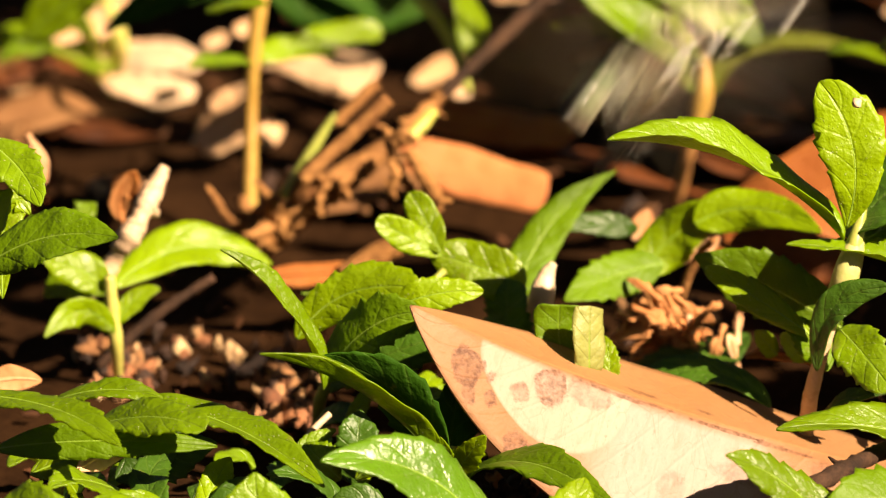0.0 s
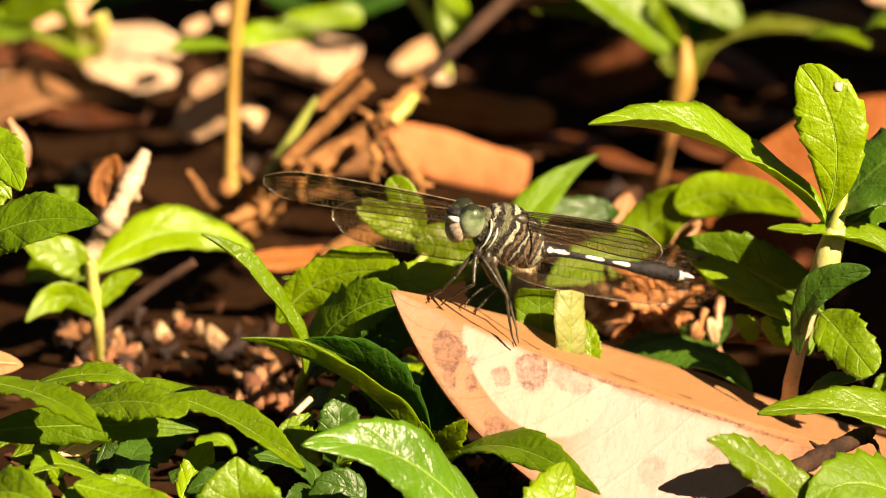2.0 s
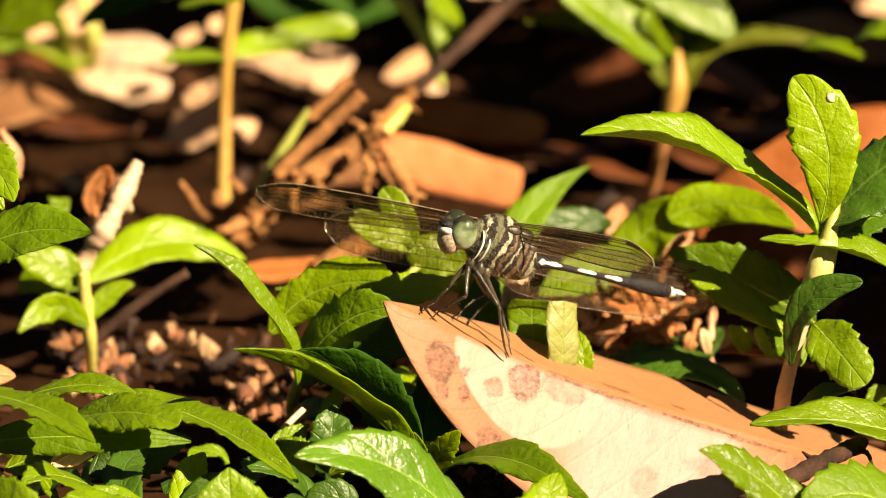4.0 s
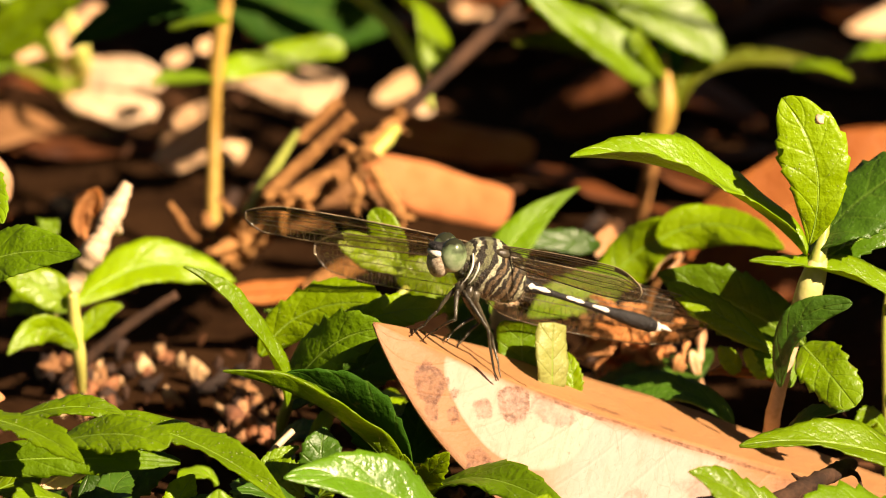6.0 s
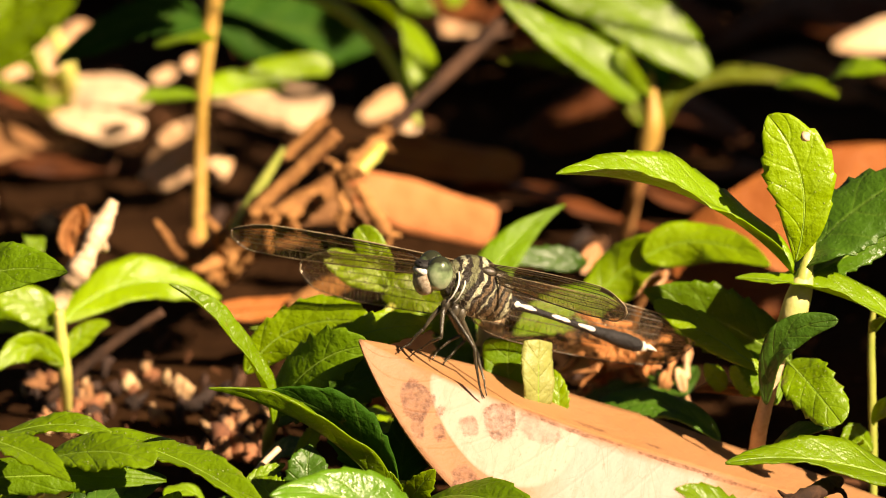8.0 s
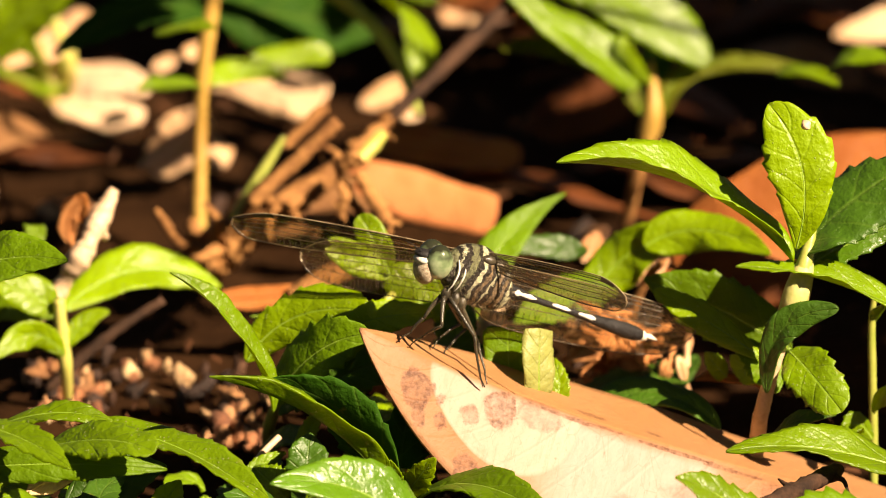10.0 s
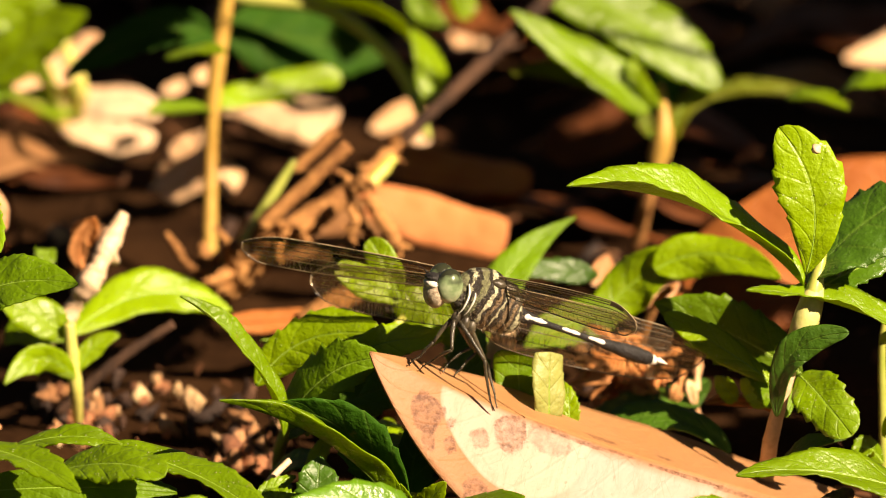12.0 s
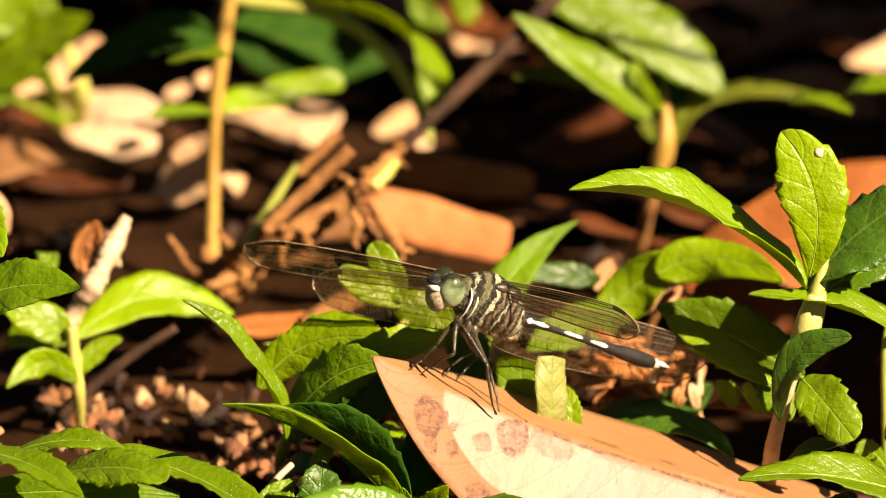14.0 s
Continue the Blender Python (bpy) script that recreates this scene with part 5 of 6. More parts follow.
leaf(plant, (-0.0242, 0.0026, 0.0058), (-0.0204, -0.0010, 0.0074), (-0.0167, -0.0055, 0.0064), 0.0015, (-0.16668300465286923, -0.55, 0.75), DEEP, 16)
leaf(plant, (-0.0543, -0.0398, 0.0075), (-0.0540, -0.0435, 0.0090), (-0.0537, -0.0480, 0.0081), 0.0015, (0.003772030755201161, -0.55, 0.75), DEEP, 16)
leaf(plant, (-0.0577, -0.0300, 0.0038), (-0.0557, -0.0327, 0.0085), (-0.0538, -0.0362, 0.0107), 0.0021, (0.23475025362745705, -0.55, 0.75), DEEP, 16)
leaf(plant, (-0.0671, 0.0102, 0.0040), (-0.0696, 0.0069, 0.0065), (-0.0721, 0.0026, 0.0065), 0.0022, (-0.38232870930262897, -0.55, 0.75), GREEN, 16)
leaf(plant, (-0.0278, 0.0135, 0.0017), (-0.0242, 0.0109, 0.0067), (-0.0207, 0.0075, 0.0091), 0.0022, (-0.32584224267995543, -0.55, 0.75), DEEP, 16)
leaf(plant, (-0.0486, -0.0466, 0.0059), (-0.0473, -0.0490, 0.0113), (-0.0460, -0.0523, 0.0141), 0.0013, (-0.2901547392985691, -0.55, 0.75), LIME, 16)
leaf(plant, (-0.0055, 0.0123, 0.0049), (-0.0007, 0.0090, 0.0076), (0.0040, 0.0048, 0.0076), 0.0015, (0.19524356339866755, -0.55, 0.75), LIME, 16)
leaf(plant, (-0.0664, -0.0316, 0.0032), (-0.0692, -0.0344, 0.0075), (-0.0721, -0.0380, 0.0094), 0.0014, (0.3148388528185627, -0.55, 0.75), GREEN, 16)
leaf(plant, (-0.0430, -0.0327, 0.0088), (-0.0422, -0.0364, 0.0104), (-0.0415, -0.0409, 0.0094), 0.0014, (0.19952455281572234, -0.55, 0.75), GREEN, 16)
leaf(plant, (-0.0060, 0.0200, 0.0036), (-0.0045, 0.0164, 0.0053), (-0.0030, 0.0119, 0.0045), 0.0019, (-0.16367743681728247, -0.55, 0.75), GREEN, 16)
leaf(plant, (-0.0111, 0.0260, 0.0027), (-0.0081, 0.0231, 0.0066), (-0.0051, 0.0193, 0.0078), 0.0016, (-0.07374239460291204, -0.55, 0.75), GREEN, 16)
leaf(plant, (-0.0040, 0.0254, 0.0137), (-0.0052, 0.0215, 0.0146), (-0.0063, 0.0168, 0.0129), 0.0017, (0.14924009380671144, -0.55, 0.75), LIME, 16)
leaf(plant, (-0.0060, 0.0270, 0.0115), (-0.0097, 0.0239, 0.0150), (-0.0133, 0.0200, 0.0159), 0.0020, (-0.019301284354800163, -0.55, 0.75), GREEN, 16)
leaf(plant, (-0.0016, 0.0257, 0.0099), (-0.0065, 0.0226, 0.0133), (-0.0114, 0.0187, 0.0141), 0.0019, (-0.08747425814435222, -0.55, 0.75), GREEN, 16)
leaf(plant, (-0.0139, 0.0183, 0.0164), (-0.0175, 0.0146, 0.0177), (-0.0211, 0.0100, 0.0165), 0.0016, (0.1591535748698869, -0.55, 0.75), DEEP, 16)
leaf(plant, (-0.0246, 0.0203, 0.0062), (-0.0200, 0.0173, 0.0102), (-0.0153, 0.0136, 0.0115), 0.0021, (0.05128029364516157, -0.55, 0.75), DEEP, 16)
leaf(plant, (0.0045, 0.0251, 0.0152), (0.0014, 0.0226, 0.0205), (-0.0016, 0.0193, 0.0231), 0.0016, (0.3574061651217578, -0.55, 0.75), GREEN, 16)
leaf(plant, (-0.0118, 0.0220, 0.0155), (-0.0151, 0.0182, 0.0169), (-0.0185, 0.0137, 0.0158), 0.0016, (0.10294845503709049, -0.55, 0.75), GREEN, 16)
leaf(plant, (-0.0099, 0.0167, 0.0104), (-0.0059, 0.0137, 0.0141), (-0.0018, 0.0099, 0.0152), 0.0018, (-0.019201573362963742, -0.55, 0.75), GREEN, 16)
leaf(plant, (-0.0001, 0.0237, 0.0056), (-0.0032, 0.0208, 0.0097), (-0.0063, 0.0171, 0.0111), 0.0021, (-0.16833486912796378, -0.55, 0.75), DEEP, 16)
leaf(plant, (-0.0052, 0.0197, 0.0087), (-0.0094, 0.0169, 0.0130), (-0.0136, 0.0132, 0.0146), 0.0016, (0.08036923806036772, -0.55, 0.75), DEEP, 16)

# ---- an unseen shrub, added to dapple the litter with shade; it skips points to be lit ----
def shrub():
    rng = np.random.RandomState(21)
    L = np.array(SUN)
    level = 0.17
    thing = root("unseen_shade_shrub", (0.45, -0.02, 0.0), "unseen shrub added to shade the leaf litter", "shrub")
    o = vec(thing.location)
    lit = np.array(SUN_GAPS)
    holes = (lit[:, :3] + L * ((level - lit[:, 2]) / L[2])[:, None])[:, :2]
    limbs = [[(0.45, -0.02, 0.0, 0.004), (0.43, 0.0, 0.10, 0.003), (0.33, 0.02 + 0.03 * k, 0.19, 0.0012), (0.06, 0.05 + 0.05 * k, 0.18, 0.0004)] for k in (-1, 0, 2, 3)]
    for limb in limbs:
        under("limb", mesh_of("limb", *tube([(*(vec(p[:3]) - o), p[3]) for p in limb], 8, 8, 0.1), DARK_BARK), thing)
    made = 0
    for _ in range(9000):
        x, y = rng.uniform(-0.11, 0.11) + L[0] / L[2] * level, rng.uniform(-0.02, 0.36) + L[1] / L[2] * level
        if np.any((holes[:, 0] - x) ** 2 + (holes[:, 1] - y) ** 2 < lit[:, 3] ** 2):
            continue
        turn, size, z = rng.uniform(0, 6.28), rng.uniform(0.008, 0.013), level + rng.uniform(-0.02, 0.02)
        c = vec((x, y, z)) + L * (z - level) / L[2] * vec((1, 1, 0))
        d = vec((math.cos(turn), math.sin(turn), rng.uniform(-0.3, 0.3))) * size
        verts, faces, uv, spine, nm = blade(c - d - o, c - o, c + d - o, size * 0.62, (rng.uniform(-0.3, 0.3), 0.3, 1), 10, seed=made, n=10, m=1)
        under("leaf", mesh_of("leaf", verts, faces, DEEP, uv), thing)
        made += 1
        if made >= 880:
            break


# gaps in the added shrub, so that the insect and its wings stand in full sun
SUN_GAPS.extend((x, 0.0, 0.043 - 0.25 * (x - 0.01), 0.013) for x in np.linspace(-0.030, 0.052, 12))
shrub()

# ---- the dragonfly; its space is in metres: x ahead, y to its left, z over its back ----
def banded(name, bands, slant, reach):
    """Oblique bands across a body; bands are (start, colour) along a slanted line of that many metres."""
    n = Nodes(name)
    obj = n.coords()
    xyz = n.add("SeparateXYZ", Vector=obj)
    shake = n.math("MULTIPLY", n.math("SUBTRACT", n.noise(obj, 380.0, 5.0, 0.7), 0.5), 0.0036)
    d = n.math("ADD", n.math("ADD", xyz.outputs[0], n.math("MULTIPLY", xyz.outputs[2], slant)), shake)
    col = n.ramp(n.math("ADD", n.math("DIVIDE", d, reach), 0.5), *bands, constant=True)
    fine = n.noise(obj, 1700.0, 5.0, 0.7)
    col = n.mix(n.math("MULTIPLY", n.ramp(fine, (0.42, 0.0), (0.62, 1.0)), 0.75), col, (0.030, 0.020, 0.011))
    skin = n.add("BsdfPrincipled", Base_Color=col, Roughness=0.34, Normal=n.bump(n.math("ADD", fine, n.noise(obj, 520.0, 4.0)), 0.9, 0.0006))
    return n.surface(skin.outputs[0])


def eye_skin():
    n = Nodes("dragonfly_eye")
    obj = n.coords()
    z = n.add("SeparateXYZ", Vector=obj).outputs[2]
    cells = n.add("TexVoronoi", Vector=obj, Scale=6000.0)
    f = n.math("ADD", n.math("MULTIPLY", z, 180.0), n.noise(obj, 500.0, 2.0))
    col = n.ramp(f, (0.25, (0.34, 0.40, 0.25)), (0.65, (0.14, 0.20, 0.10)), (1.05, (0.022, 0.025, 0.014)))
    skin = n.add("BsdfPrincipled", Base_Color=col, Roughness=0.16, Normal=n.bump(cells.outputs["Distance"], 0.08, 0.0001))
    skin.inputs["Coat Weight"].default_value = 0.5
    return n.surface(skin.outputs[0])


def membrane():
    n = Nodes("wing_membrane")
    obj = n.coords()
    clear = n.add("BsdfTransparent", Color=n.mix(n.noise(obj, 180.0, 2.0), (0.62, 0.53, 0.40), (0.93, 0.89, 0.80)))
    cell = n.add("TexVoronoi", Vector=obj, Scale=900.0)
    shine = n.add("BsdfGlossy", Color=(0.9, 0.8, 0.62), Roughness=0.28, Normal=n.bump(cell.outputs["Distance"], 0.6, 0.0006))
    film = n.add("BsdfDiffuse", Color=(0.26, 0.19, 0.13))
    veil = n.add("MixShader", Fac=0.07)
    n.tree.links.new(clear.outputs[0], veil.inputs[1])
    n.tree.links.new(film.outputs[0], veil.inputs[2])
    both = n.add("MixShader", Fac=0.11)
    n.tree.links.new(veil.outputs[0], both.inputs[1])
    n.tree.links.new(shine.outputs[0], both.inputs[2])
    return n.surface(both.outputs[0])


INK, PALE, OLIVE, TAN = (0.010, 0.008, 0.006), (0.50, 0.50, 0.33), (0.17, 0.18, 0.09), (0.21, 0.14, 0.075)
THORAX = banded("thorax_banded", ((0.0, INK), (0.12, PALE), (0.15, INK), (0.195, TAN), (0.245, INK), (0.285, TAN), (0.335, INK), (0.375, PALE), (0.405, INK), (0.45, TAN), (0.485, INK), (0.54, PALE), (0.585, INK), (0.64, OLIVE), (0.71, INK), (0.75, PALE), (0.77, INK), (0.81, OLIVE)), 0.28, 0.016)
CHITIN = solid("chitin_black", (0.024, 0.022, 0.022), (0.005, 0.005, 0.005), 900, 0.5, 0.9, 0.3)
CHALK = solid("chitin_white", (0.85, 0.84, 0.78), (0.34, 0.32, 0.25), 900, 0.5, 0.3, 0.4)
FACE = solid("face_cream", (0.80, 0.70, 0.52), (0.10, 0.05, 0.026), 900, 0.65, 0.3, 0.4)
LEG = solid("leg_grey", (0.075, 0.062, 0.040), (0.003, 0.003, 0.003), 800, 0.26, 0.4, 0.5)
VEIN = solid("wing_vein", (0.11, 0.07, 0.035), (0.02, 0.013, 0.008), 900, 0.28, 0.2, 0.8)
# sun glints on the wing edge are put into the colour as pale flecks
COSTA = solid("wing_front_edge", (0.42, 0.32, 0.20), (0.03, 0.02, 0.01), 500, 0.3, 0.2, 0.6)
EYE_SKIN, MEMBRANE = eye_skin(), membrane()
MIL = 0.001
REST = Matrix.Translation((0.0099, 0.0013, 0.0431)) @ Matrix(((-0.8719, -0.3873, 0.2997), (0.4060, -0.9139, 0.0000), (0.2739, 0.1217, 0.9540))).transposed().to_4x4()
SIGHT = Vector((-0.4610, -0.8691, -0.1791))


def lathe(stations, sides=20, flat=1.0):
    """A body along x from (x, half width, half height, centre z) stations in millimetres."""
    line = smooth_line(stations, 5)
    verts, faces = [], []
    for x, ry, rz, zc in line:
        for k in range(sides):
            a = 2 * math.pi * k / sides
            verts.append((x * MIL, max(ry, 0.02) * math.cos(a) * MIL, (zc + max(rz, 0.02) * math.sin(a)) * MIL))
    for i in range(len(line) - 1):
        for k in range(sides):
            j = (k + 1) % sides
            faces.append((i * sides + k, (i + 1) * sides + k, (i + 1) * sides + j, i * sides + j))
    faces.append(tuple(range(sides)))
    faces.append(tuple((len(line) - 1) * sides + k for k in range(sides))[::-1])
    return verts, faces


def ball(c, r, sides=22):
    """An ellipsoid in millimetres."""
    verts, faces, rings = [], [], sides // 2
    for i in range(rings + 1):
        p = math.pi * i / rings
        for k in range(sides):
            a = 2 * math.pi * k / sides
            q = (math.sin(p) * math.cos(a), math.sin(p) * math.sin(a), math.cos(p))
            verts.append(tuple((c[m] + r[m] * q[m]) * MIL for m in range(3)))
    for i in range(rings):
        for k in range(sides):
            j = (k + 1) % sides
            faces.append((i * sides + k, (i + 1) * sides + k, (i + 1) * sides + j, i * sides + j))
    return verts, faces


dragonfly = root("dragonfly", (0, 0, 0), "black and pale green striped dragonfly perched on the tan leaf", "dragonfly")
dragonfly.matrix_basis = REST
under("thorax", mesh_of("thorax", *lathe([(-6.8, 1.4, 1.7, -1.6), (-5.8, 2.5, 2.9, -1.6), (-3.6, 3.3, 4.2, -0.8), (-0.6, 3.7, 4.9, 0.0), (2.4, 3.4, 4.6, 0.2), (4.4, 2.4, 3.3, 0.3), (5.8, 1.3, 1.6, 0.3)]), THORAX), dragonfly, "black thorax with oblique pale green bands")
def fuzz(stations, count, seed):
    """Short fine hairs that stand off a lathed body, joined."""
    line = smooth_line(stations, 5)
    rng = np.random.RandomState(seed)
    verts, faces = [], []
    for _ in range(count):
        x, ry, rz, zc = line[rng.randint(2, len(line) - 2)]
        a = rng.uniform(0.9, 1.35) * math.pi if rng.uniform() < 0.5 else rng.uniform(1.35, 2.1) * math.pi
        foot = vec((x + rng.uniform(-0.2, 0.2), ry * math.cos(a), zc + rz * math.sin(a)))
        d = unit(vec((rng.uniform(-0.9, 0.3), math.cos(a) + rng.uniform(-0.4, 0.4), math.sin(a) + rng.uniform(-0.4, 0.4)))) * rng.uniform(0.5, 1.1)
        k = len(verts)
        v, f = tube([(*(foot * MIL), 0.03 * MIL), (*((foot + d * 0.5) * MIL), 0.02 * MIL), (*((foot + d) * MIL), 0.008 * MIL)], 3, 1)
        verts.extend(v)
        faces.extend(tuple(k + i for i in q) for q in f)
    return verts, faces


under("fuzz", mesh_of("fuzz", *fuzz([(-6.4, 1.9, 2.2, -1.6), (-5.8, 2.5, 2.9, -1.6), (-3.6, 3.3, 4.2, -0.8), (-0.6, 3.7, 4.9, 0.0), (2.4, 3.4, 4.6, 0.2), (4.4, 2.4, 3.3, 0.3)], 420, 3), COSTA), dragonfly, "fine tan hairs")
for at in ((-0.03, -2.80, 2.48), (0.17, 0.31, 3.64), (-1.90, 0.45, 2.73)):
    under("wing_root", mesh_of("wing_root", *ball(at, (1.5, 0.9, 0.8), 12), CHITIN), dragonfly)
for at in ((4.6, 1.3, -3.6), (3.2, 2.2, -3.9), (1.8, 1.9, -4.4)):
    under("hip", mesh_of("hip", *ball(at, (0.8, 0.8, 1.2), 14), LEG), dragonfly)
for at, size in (((-3.0, 1.6, 2.5), (1.9, 1.2, 1.3)), ((-0.6, 2.4, 3.3), (1.5, 0.9, 0.8)), ((-4.8, 1.4, 0.9), (1.3, 1.1, 1.2))):
    under("wing_joint", mesh_of("wing_joint", *ball(at, size, 14), LEG), dragonfly, "dark brown wing joint")
for x0, side in ((4.3, 1), (3.2, 1)):
    under("shoulder_line", mesh_of("shoulder_line", *tube([vec((x0 + 0.2, 2.3 * side, 2.4, 0.10)) * MIL, vec((x0, 3.0 * side, 0.6, 0.17)) * MIL, vec((x0 + 0.3, 2.75 * side, -1.6, 0.14)) * MIL, vec((x0 + 0.6, 2.1 * side, -2.8, 0.08)) * MIL], 8, 5), CHALK), dragonfly, "white shoulder line")
under("neck", mesh_of("neck", *lathe([(5.2, 1.3, 1.5, 0.2), (6.4, 1.5, 1.9, 0.2), (7.6, 1.1, 1.2, 0.3)]), CHITIN), dragonfly)
head = under("head", mesh_of("head", *ball((8.9, 0, 0.2), (1.7, 2.6, 2.3)), CHITIN), dragonfly, "", Matrix.Translation((6.5 * MIL, 0, 0.75 * MIL)) @ pose(0, 0, 0, 0, 10, -2) @ Matrix.Translation((-7.4 * MIL, 0, 0)))
for side in (1, -1):
    under("eye", mesh_of("eye", *ball((8.2, 1.75 * side, 0.75), (2.25, 1.95, 2.8), 30), EYE_SKIN), head, "grey-green faceted eye")
    under("antenna", mesh_of("antenna", *tube([vec((10.9, 0.7 * side, 2.2, 0.09)) * MIL, vec((11.9, 1.3 * side, 2.9, 0.06)) * MIL, vec((12.6, 1.7 * side, 3.1, 0.03)) * MIL], 6, 4), CHITIN), head)
under("face", mesh_of("face", *ball((9.8, 0.2, -0.6), (1.9, 2.35, 2.6), 30), FACE), head, "cream face with brown mottling")
under("brow", mesh_of("brow", *ball((10.7, 0.3, 0.85), (1.15, 1.9, 0.75)), CHALK), head, "cream brow")
under("crown", mesh_of("crown", *ball((10.4, 0.1, 1.75), (1.35, 1.7, 0.70)), CHITIN), head)
under("mouth", mesh_of("mouth", *ball((9.9, 0, -2.5), (1.1, 1.5, 0.6)), CHITIN), head)

# the abdomen, hinged at the waist
WAIST = vec((-5.9, 0, -1.3)) * MIL
abdomen = new("abdomen")
abdomen.parent = dragonfly
abdomen.location = WAIST
abdomen.empty_display_size = 0.002
SEGMENTS = [(2.3, 1.0, 1.25), (2.6, 0.66, 0.78), (3.2, 0.50, 0.55), (3.6, 0.46, 0.50), (3.5, 0.48, 0.54), (3.3, 0.70, 0.78), (3.1, 0.98, 1.10), (2.6, 1.15, 1.28), (1.9, 1.0, 1.12), (1.0, 0.52, 0.6)]
x, JOINTS = 0.0, []
for i, (long, wide, high) in enumerate(SEGMENTS):
    before = SEGMENTS[max(0, i - 1)]
    a, b = (wide + before[1]) / 2, (high + before[2]) / 2
    after = SEGMENTS[min(9, i + 1)]
    c, d = (wide + after[1]) / 2, (high + after[2]) / 2
    seg = under("segment", mesh_of("segment", *lathe([(-x + 0.05, a * 0.96, b * 0.96, 0), (-x - 0.3, a, b, 0), (-x - long * 0.5, wide, high, 0), (-x - long + 0.2, c, d, 0), (-x - long, c * 0.9, d * 0.9, 0)], 16), CHALK if i == 9 else CHITIN), abdomen, "white end segment" if i == 9 else "")
    JOINTS.append((x, long, wide, high, seg))
    x += long
for a, b in ((0.7, 6.2), (8.6, 12.4), (13.6, 17.2)):
    seg = [j for j in JOINTS if j[0] <= a][-1][4]
    at = [np.array([j[0] + j[1] / 2 for j in JOINTS]), np.array([j[2] for j in JOINTS]), np.array([j[3] for j in JOINTS])]
    rings = [(-s, np.interp(s, at[0], at[1]) * k, np.interp(s, at[0], at[2]) * k * 0.66, 0.14) for s, k in zip(np.linspace(a, b, 5), (0.9, 1.07, 1.04, 1.08, 0.9))]
    under("pale_patch", mesh_of("pale_patch", *lathe(rings, 16), CHALK), seg, "white flank patch")
for side in (1, -1):
    under("tail_clasper", mesh_of("tail_clasper", *tube([vec((-x + 0.2, 0.4 * side, 0.2, 0.3)) * MIL, vec((-x - 0.8, 0.5 * side, 0.3, 0.28)) * MIL, vec((-x - 1.7, 0.45 * side, 0.2, 0.08)) * MIL], 8, 4), CHALK), abdomen)

# legs: hip, knee, ankle, foot
def leg(*pts):
    p = [vec(q) * MIL for q in pts]
    ob = new("leg")
    ob.parent = dragonfly
    ob.location = p[0]
    ob.empty_display_size = 0.002
    rel = [q - p[0] for q in p]
    thick = (0.44, 0.28, 0.15, 0.10)
    for i, name in enumerate(("thigh", "shin", "foot")[:len(p) - 1]):
        a, b = rel[i], rel[i + 1]
        m = (a + b) / 2 + vec((0.15, 0, 0.12)) * MIL
        under(name, mesh_of(name, *tube([(*a, thick[i] * MIL), (*m, thick[i] * 0.85 * MIL), (*b, thick[i] * 0.6 * MIL)], 8, 4), LEG), ob)
    rng = np.random.RandomState(len(LEGS))
    for k in range(9):
        a = rel[1] + (rel[2] - rel[1]) * (k + 0.5) / 9
        d = unit(rng.normal(size=3)) * 0.75 * MIL + (rel[2] - rel[1]) * 0.05
        under("spine", mesh_of("spine", *tube([(*a, 0.045 * MIL), (*(a + d * 0.5), 0.03 * MIL), (*(a + d), 0.01 * MIL)], 4, 2), CHITIN), ob)
    LEGS.append((ob, p[0]))
    return ob


LEGS = []
leg((4.82, 0.58, -4.07), (6.72, 0.43, -8.21), (7.74, -0.65, -11.16), (9.08, -1.02, -12.83))
leg((4.95, 1.64, -3.96), (5.42, 4.54, -8.07), (6.25, 1.23, -10.90), (7.31, -0.56, -13.32))
leg((4.14, 2.05, -3.88), (0.67, 7.08, -8.17), (-2.57, 6.66, -14.52), (-3.69, 6.97, -15.93))
leg((1.92, -2.26, -5.16), (-2.27, -3.87, -8.88), (0.52, -3.68, -11.39), (1.90, -2.84, -13.46))
leg((0.23, -2.48, -5.31), (-4.91, -6.79, -10.25), (-2.11, -5.34, -13.33), (-0.61, -3.61, -14.40))
leg((2.38, 1.87, -4.01), (-3.25, 1.54, -10.29), (-3.95, 4.91, -13.68), (-4.16, 6.55, -15.50))

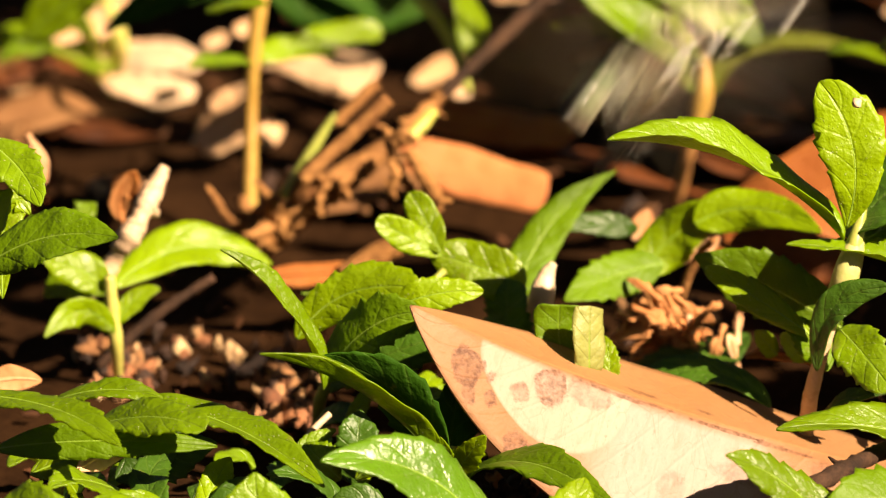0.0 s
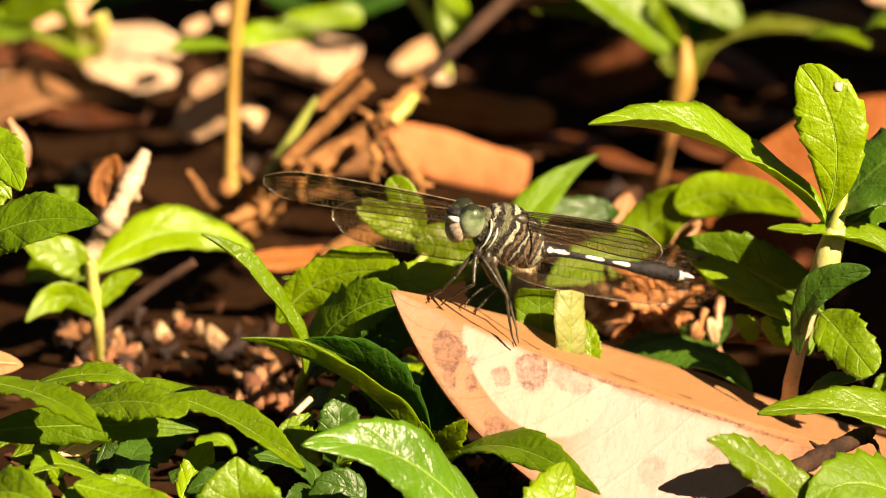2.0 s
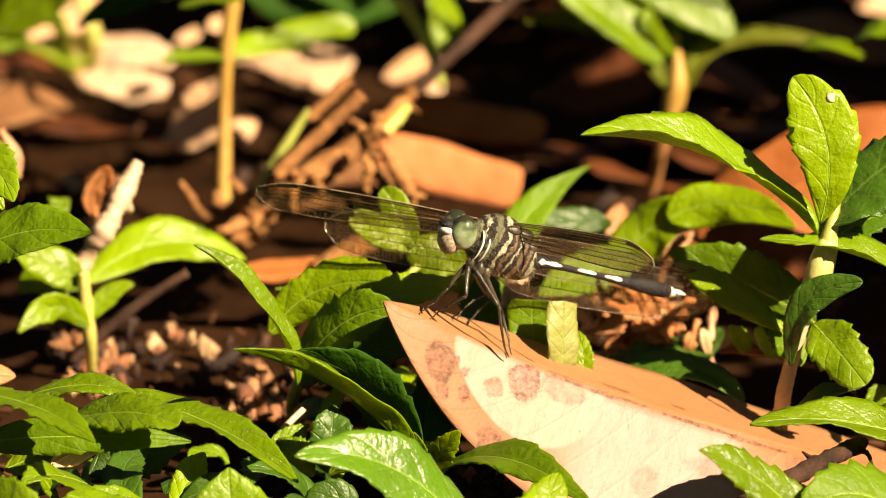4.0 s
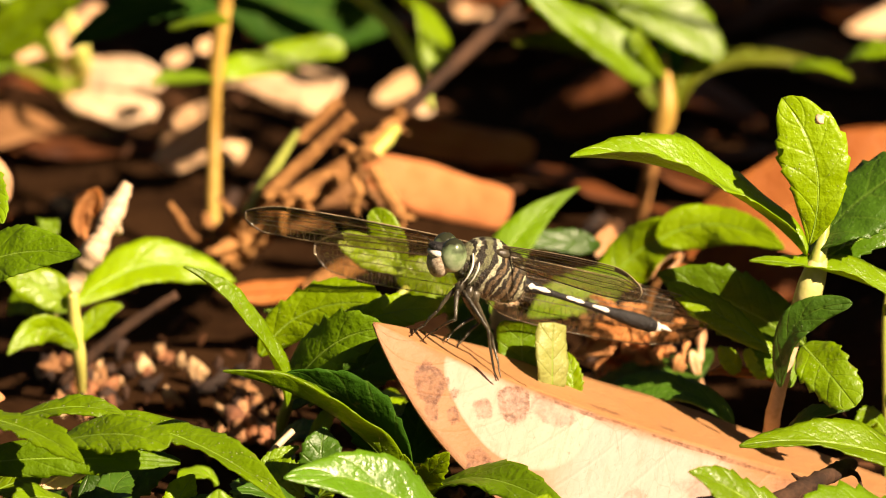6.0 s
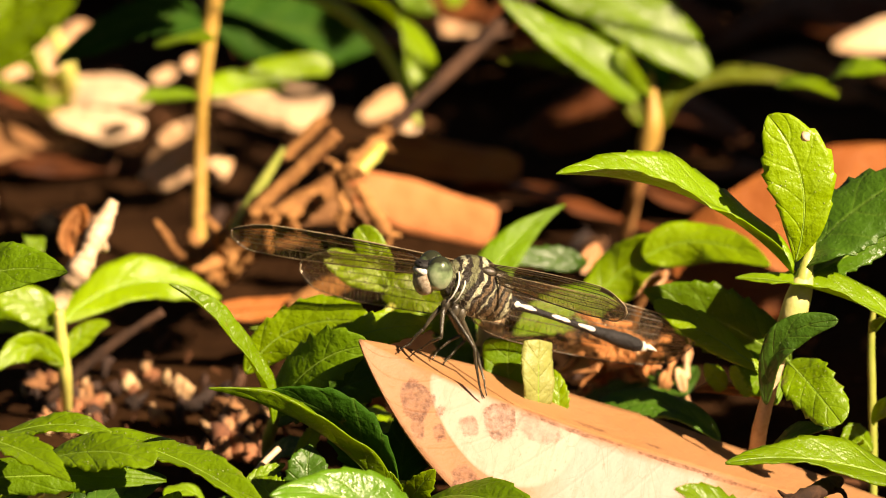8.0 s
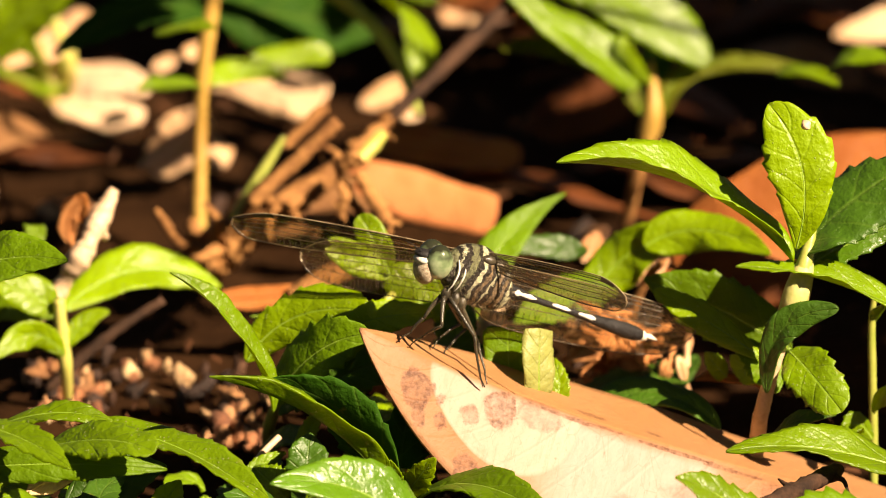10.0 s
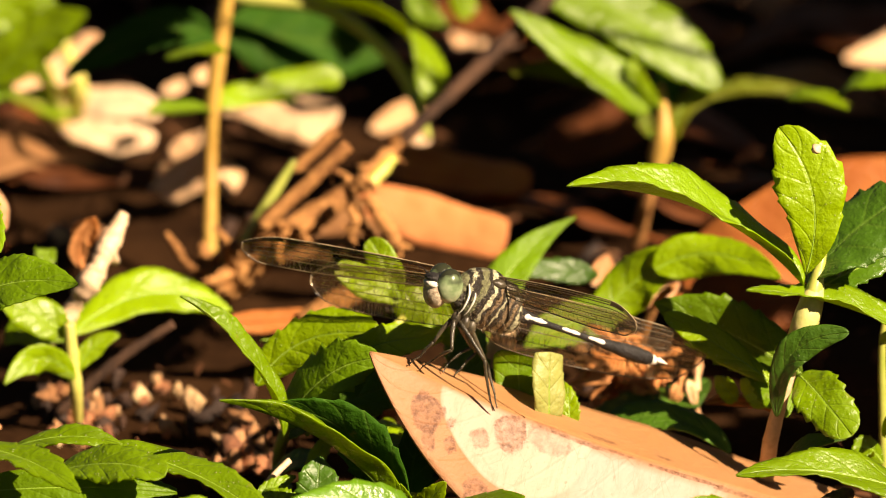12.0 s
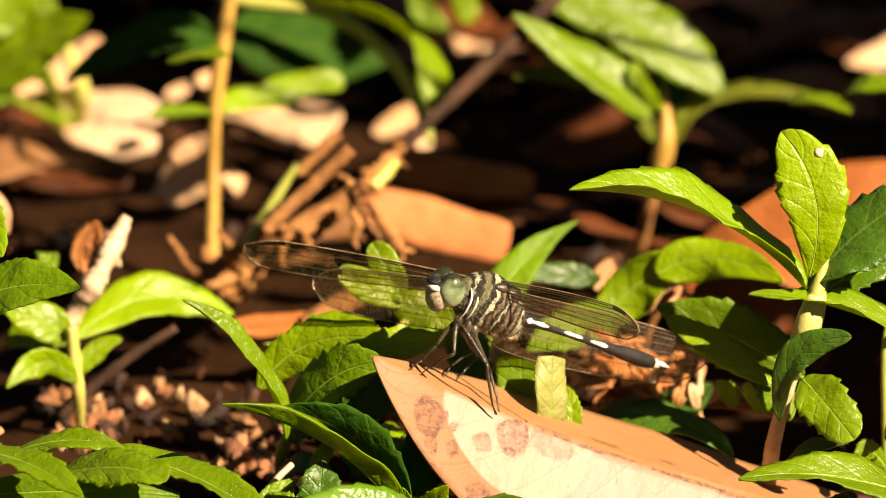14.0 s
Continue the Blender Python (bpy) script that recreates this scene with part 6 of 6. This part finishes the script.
# wings
def wing(base, tip, lead, chord, hind):
    b, e, lead = vec(base) * MIL, vec(tip) * MIL, vec(lead)
    ax = unit(e - b)
    ay = unit(lead - ax * (lead @ ax))
    az = np.cross(ax, ay)
    long = np.linalg.norm(e - b) / MIL
    at = Matrix.Translation(b) @ Matrix((ax, ay, az)).transposed().to_4x4()

    def spot(u, v):
        """A place on the wing: u along, v from front edge to hind edge."""
        front = 0.5 * math.sin(math.pi * u) - 52.0 * max(0.0, u - 0.80) ** 2
        wide = chord * ((u + 0.015) ** 0.14 * (1 - 0.35 * u) * (1 - u ** 9) ** 0.5 if hind else (u + 0.015) ** 0.30 * (1 - u ** 9) ** 0.5)
        return vec((u * long, front - v * wide, 0.18 * math.sin(v * 16) * (1 - u) - 0.5 * v * v)) * MIL

    n, m = 44, 10
    grid = [spot(min(0.998, (i / n) ** 0.9), j / m) for i in range(n + 1) for j in range(m + 1)]
    faces = [(i * (m + 1) + j, i * (m + 1) + j + 1, (i + 1) * (m + 1) + j + 1, (i + 1) * (m + 1) + j) for i in range(n) for j in range(m)]
    ob = under("wing", mesh_of("wing", grid, faces, MEMBRANE, closed=False), dragonfly, "clear smoky wing with dark net veins", at)
    lines = (0.0, 0.07, 0.15, 0.28, 0.44, 0.62, 0.80, 1.0)
    verts, quads = [], []

    def strand(pts, r):
        k = len(verts)
        v, f = tube([(*p, r * MIL) for p in pts], 4, 2)
        verts.extend(v)
        quads.extend(tuple(k + i for i in q) for q in f)

    for v in lines[1:]:
        end = 0.995 if v < 0.2 or v == 1.0 else 0.96
        strand([spot(0.01 + (end - 0.01) * s, v * (1 - 0.12 * s * (0 < v < 1))) for s in np.linspace(0, 1, 16)], 0.10 if v == 1.0 else 0.06 if v > 0.2 else 0.08)
    rng = np.random.RandomState(int(chord * 10))
    for a, c in zip(lines, lines[1:]):
        step = 0.028 if c < 0.3 else 0.021 if c < 0.7 else 0.017
        u = 0.05
        while u < 0.95:
            lean = rng.uniform(-0.004, 0.004) if c < 0.3 else rng.uniform(-0.012, 0.03)
            s1, s2 = u, min(0.97, u + lean)
            strand([spot(s1, a * (1 - 0.12 * s1)), spot(s2, min(c, c * (1 - 0.12 * s2) if c < 1 else 1))], 0.026)
            u += step * rng.uniform(0.7, 1.3)
    under("vein_net", mesh_of("vein_net", verts, quads, VEIN), ob)
    edge = [(*spot(0.997 * s, 0.0), (0.115 - 0.03 * s) * MIL) for s in np.linspace(0, 1, 20)] + [(*spot(0.997, v), 0.11 * MIL) for v in (0.3, 0.6, 0.9)] + [(*spot(u, 1.0), 0.05 * MIL) for u in (0.99, 0.96, 0.9, 0.8, 0.65, 0.5)]
    under("front_edge", mesh_of("front_edge", *tube(edge, 6, 3), COSTA), ob)
    patch = [spot(u, v) + vec((0, 0, dz)) * MIL for dz in (0.08, -0.08) for u, v in ((0.82, 0.01), (0.91, 0.01), (0.905, 0.14), (0.815, 0.12))]
    under("wing_mark", mesh_of("wing_mark", patch, [(0, 1, 2, 3), (7, 6, 5, 4), (0, 4, 5, 1), (1, 5, 6, 2), (2, 6, 7, 3), (3, 7, 4, 0)], VEIN, smooth=False), ob, "brown wing mark")
    return ob, at


RIGHT_FORE = wing((2.00, -3.94, 2.82), (30.66, -27.33, -2.12), (0.4237, 0.3531, 0.8251), 6.6, False)
RIGHT_HIND = wing((-0.10, -3.76, 1.74), (16.84, -28.55, -5.32), (0.3332, 0.0935, 0.9221), 11.0, True)
LEFT_FORE = wing((-0.40, 0.60, 4.10), (-11.60, 27.40, 10.30), (0.0922, 0.1515, 0.9816), 5.7, False)
LEFT_HIND = wing((-3.85, -2.99, 2.06), (-42.27, -1.04, 2.18), (0.2761, 0.0706, 0.9570), 14.0, True)


def motions():
    """The dragonfly flies in, lands with its tail up, settles, and slowly lets tail and wings sink."""
    ahead = REST.to_3x3() @ SIGHT
    home = REST.translation

    def body(place, tilt):
        return Matrix.Translation(Vector(place)) @ Matrix.Rotation(radians(tilt), 4, -ahead) @ REST.to_3x3().to_4x4()

    # seconds, place of the thorax, head-down tilt
    flight = [(0.0, (0.0263, 0.0287, 0.0627), 40), (0.033, (0.0203, 0.0162, 0.0564), 38), (0.067, (0.0153, 0.0077, 0.0497), 36), (0.1, (0.0123, 0.0045, 0.0462), 34), (0.2, (0.0094, 0.0020, 0.0452), 33), (0.3, (0.0094, 0.0020, 0.0452), 32), (0.4, (0.0101, 0.0014, 0.0435), 3), (0.5, (0.0099, 0.0013, 0.0431), 0),
              (1.5, (0.0099, 0.0013, 0.0431), 0), (5.0, (0.0099, 0.0013, 0.0429), 0), (6.0, (0.0099, 0.0012, 0.0428), 0), (14.0, (0.0098, 0.0012, 0.0426), 0)]
    walk(dragonfly, [(t, body(p, a)) for t, p, a in flight])

    def turned(at, a):
        spin = Matrix.Rotation(radians(a), 4, -SIGHT)
        return Matrix.Translation(at.translation) @ spin @ at.to_3x3().to_4x4()

    waist = Matrix.Translation(Vector(WAIST))
    walk(abdomen, [(t, turned(waist, a)) for t, a in ((0.0, -6), (0.1, 0), (0.3, -1), (0.4, 1), (0.5, 0), (1.5, 0), (5.0, -4.6), (6.0, -7.0), (11.0, -7.9), (14.0, -7.8))])
    early = ((0.1, 34), (0.2, 33), (0.3, 32), (0.4, 3), (0.5, 0))
    beat = ((0.0, 45), (0.033, -30), (0.067, 40))
    for (ob, at), side, late in ((RIGHT_FORE, -1, (0, 0, 0)), (RIGHT_HIND, -1, (0, 0, 0)), (LEFT_FORE, 1, (-1.6, -2.6, -4.2)), (LEFT_HIND, 1, (-1.2, -2.0, -3.4))):
        rows = [(t, side * a - 36) for t, a in beat] + [(0.1, -34 + side * 12), (0.13, -33 + side * 8), (0.2, -33 + side * 3), (0.3, -32 + side * 3), (0.4, -3), (0.5, 0), (1.5, 0), (5.0, late[0]), (6.0, late[1]), (14.0, late[2])]
        walk(ob, [(t, turned(at, a)) for t, a in rows])
    for ob, hip in LEGS:
        at = Matrix.Translation(Vector(hip))
        walk(ob, [(t, turned(at, a)) for t, a in ((0.0, -10), (0.1, -30), (0.2, -33), (0.3, -32), (0.4, -3), (0.5, 0), (14.0, 0))])


motions()
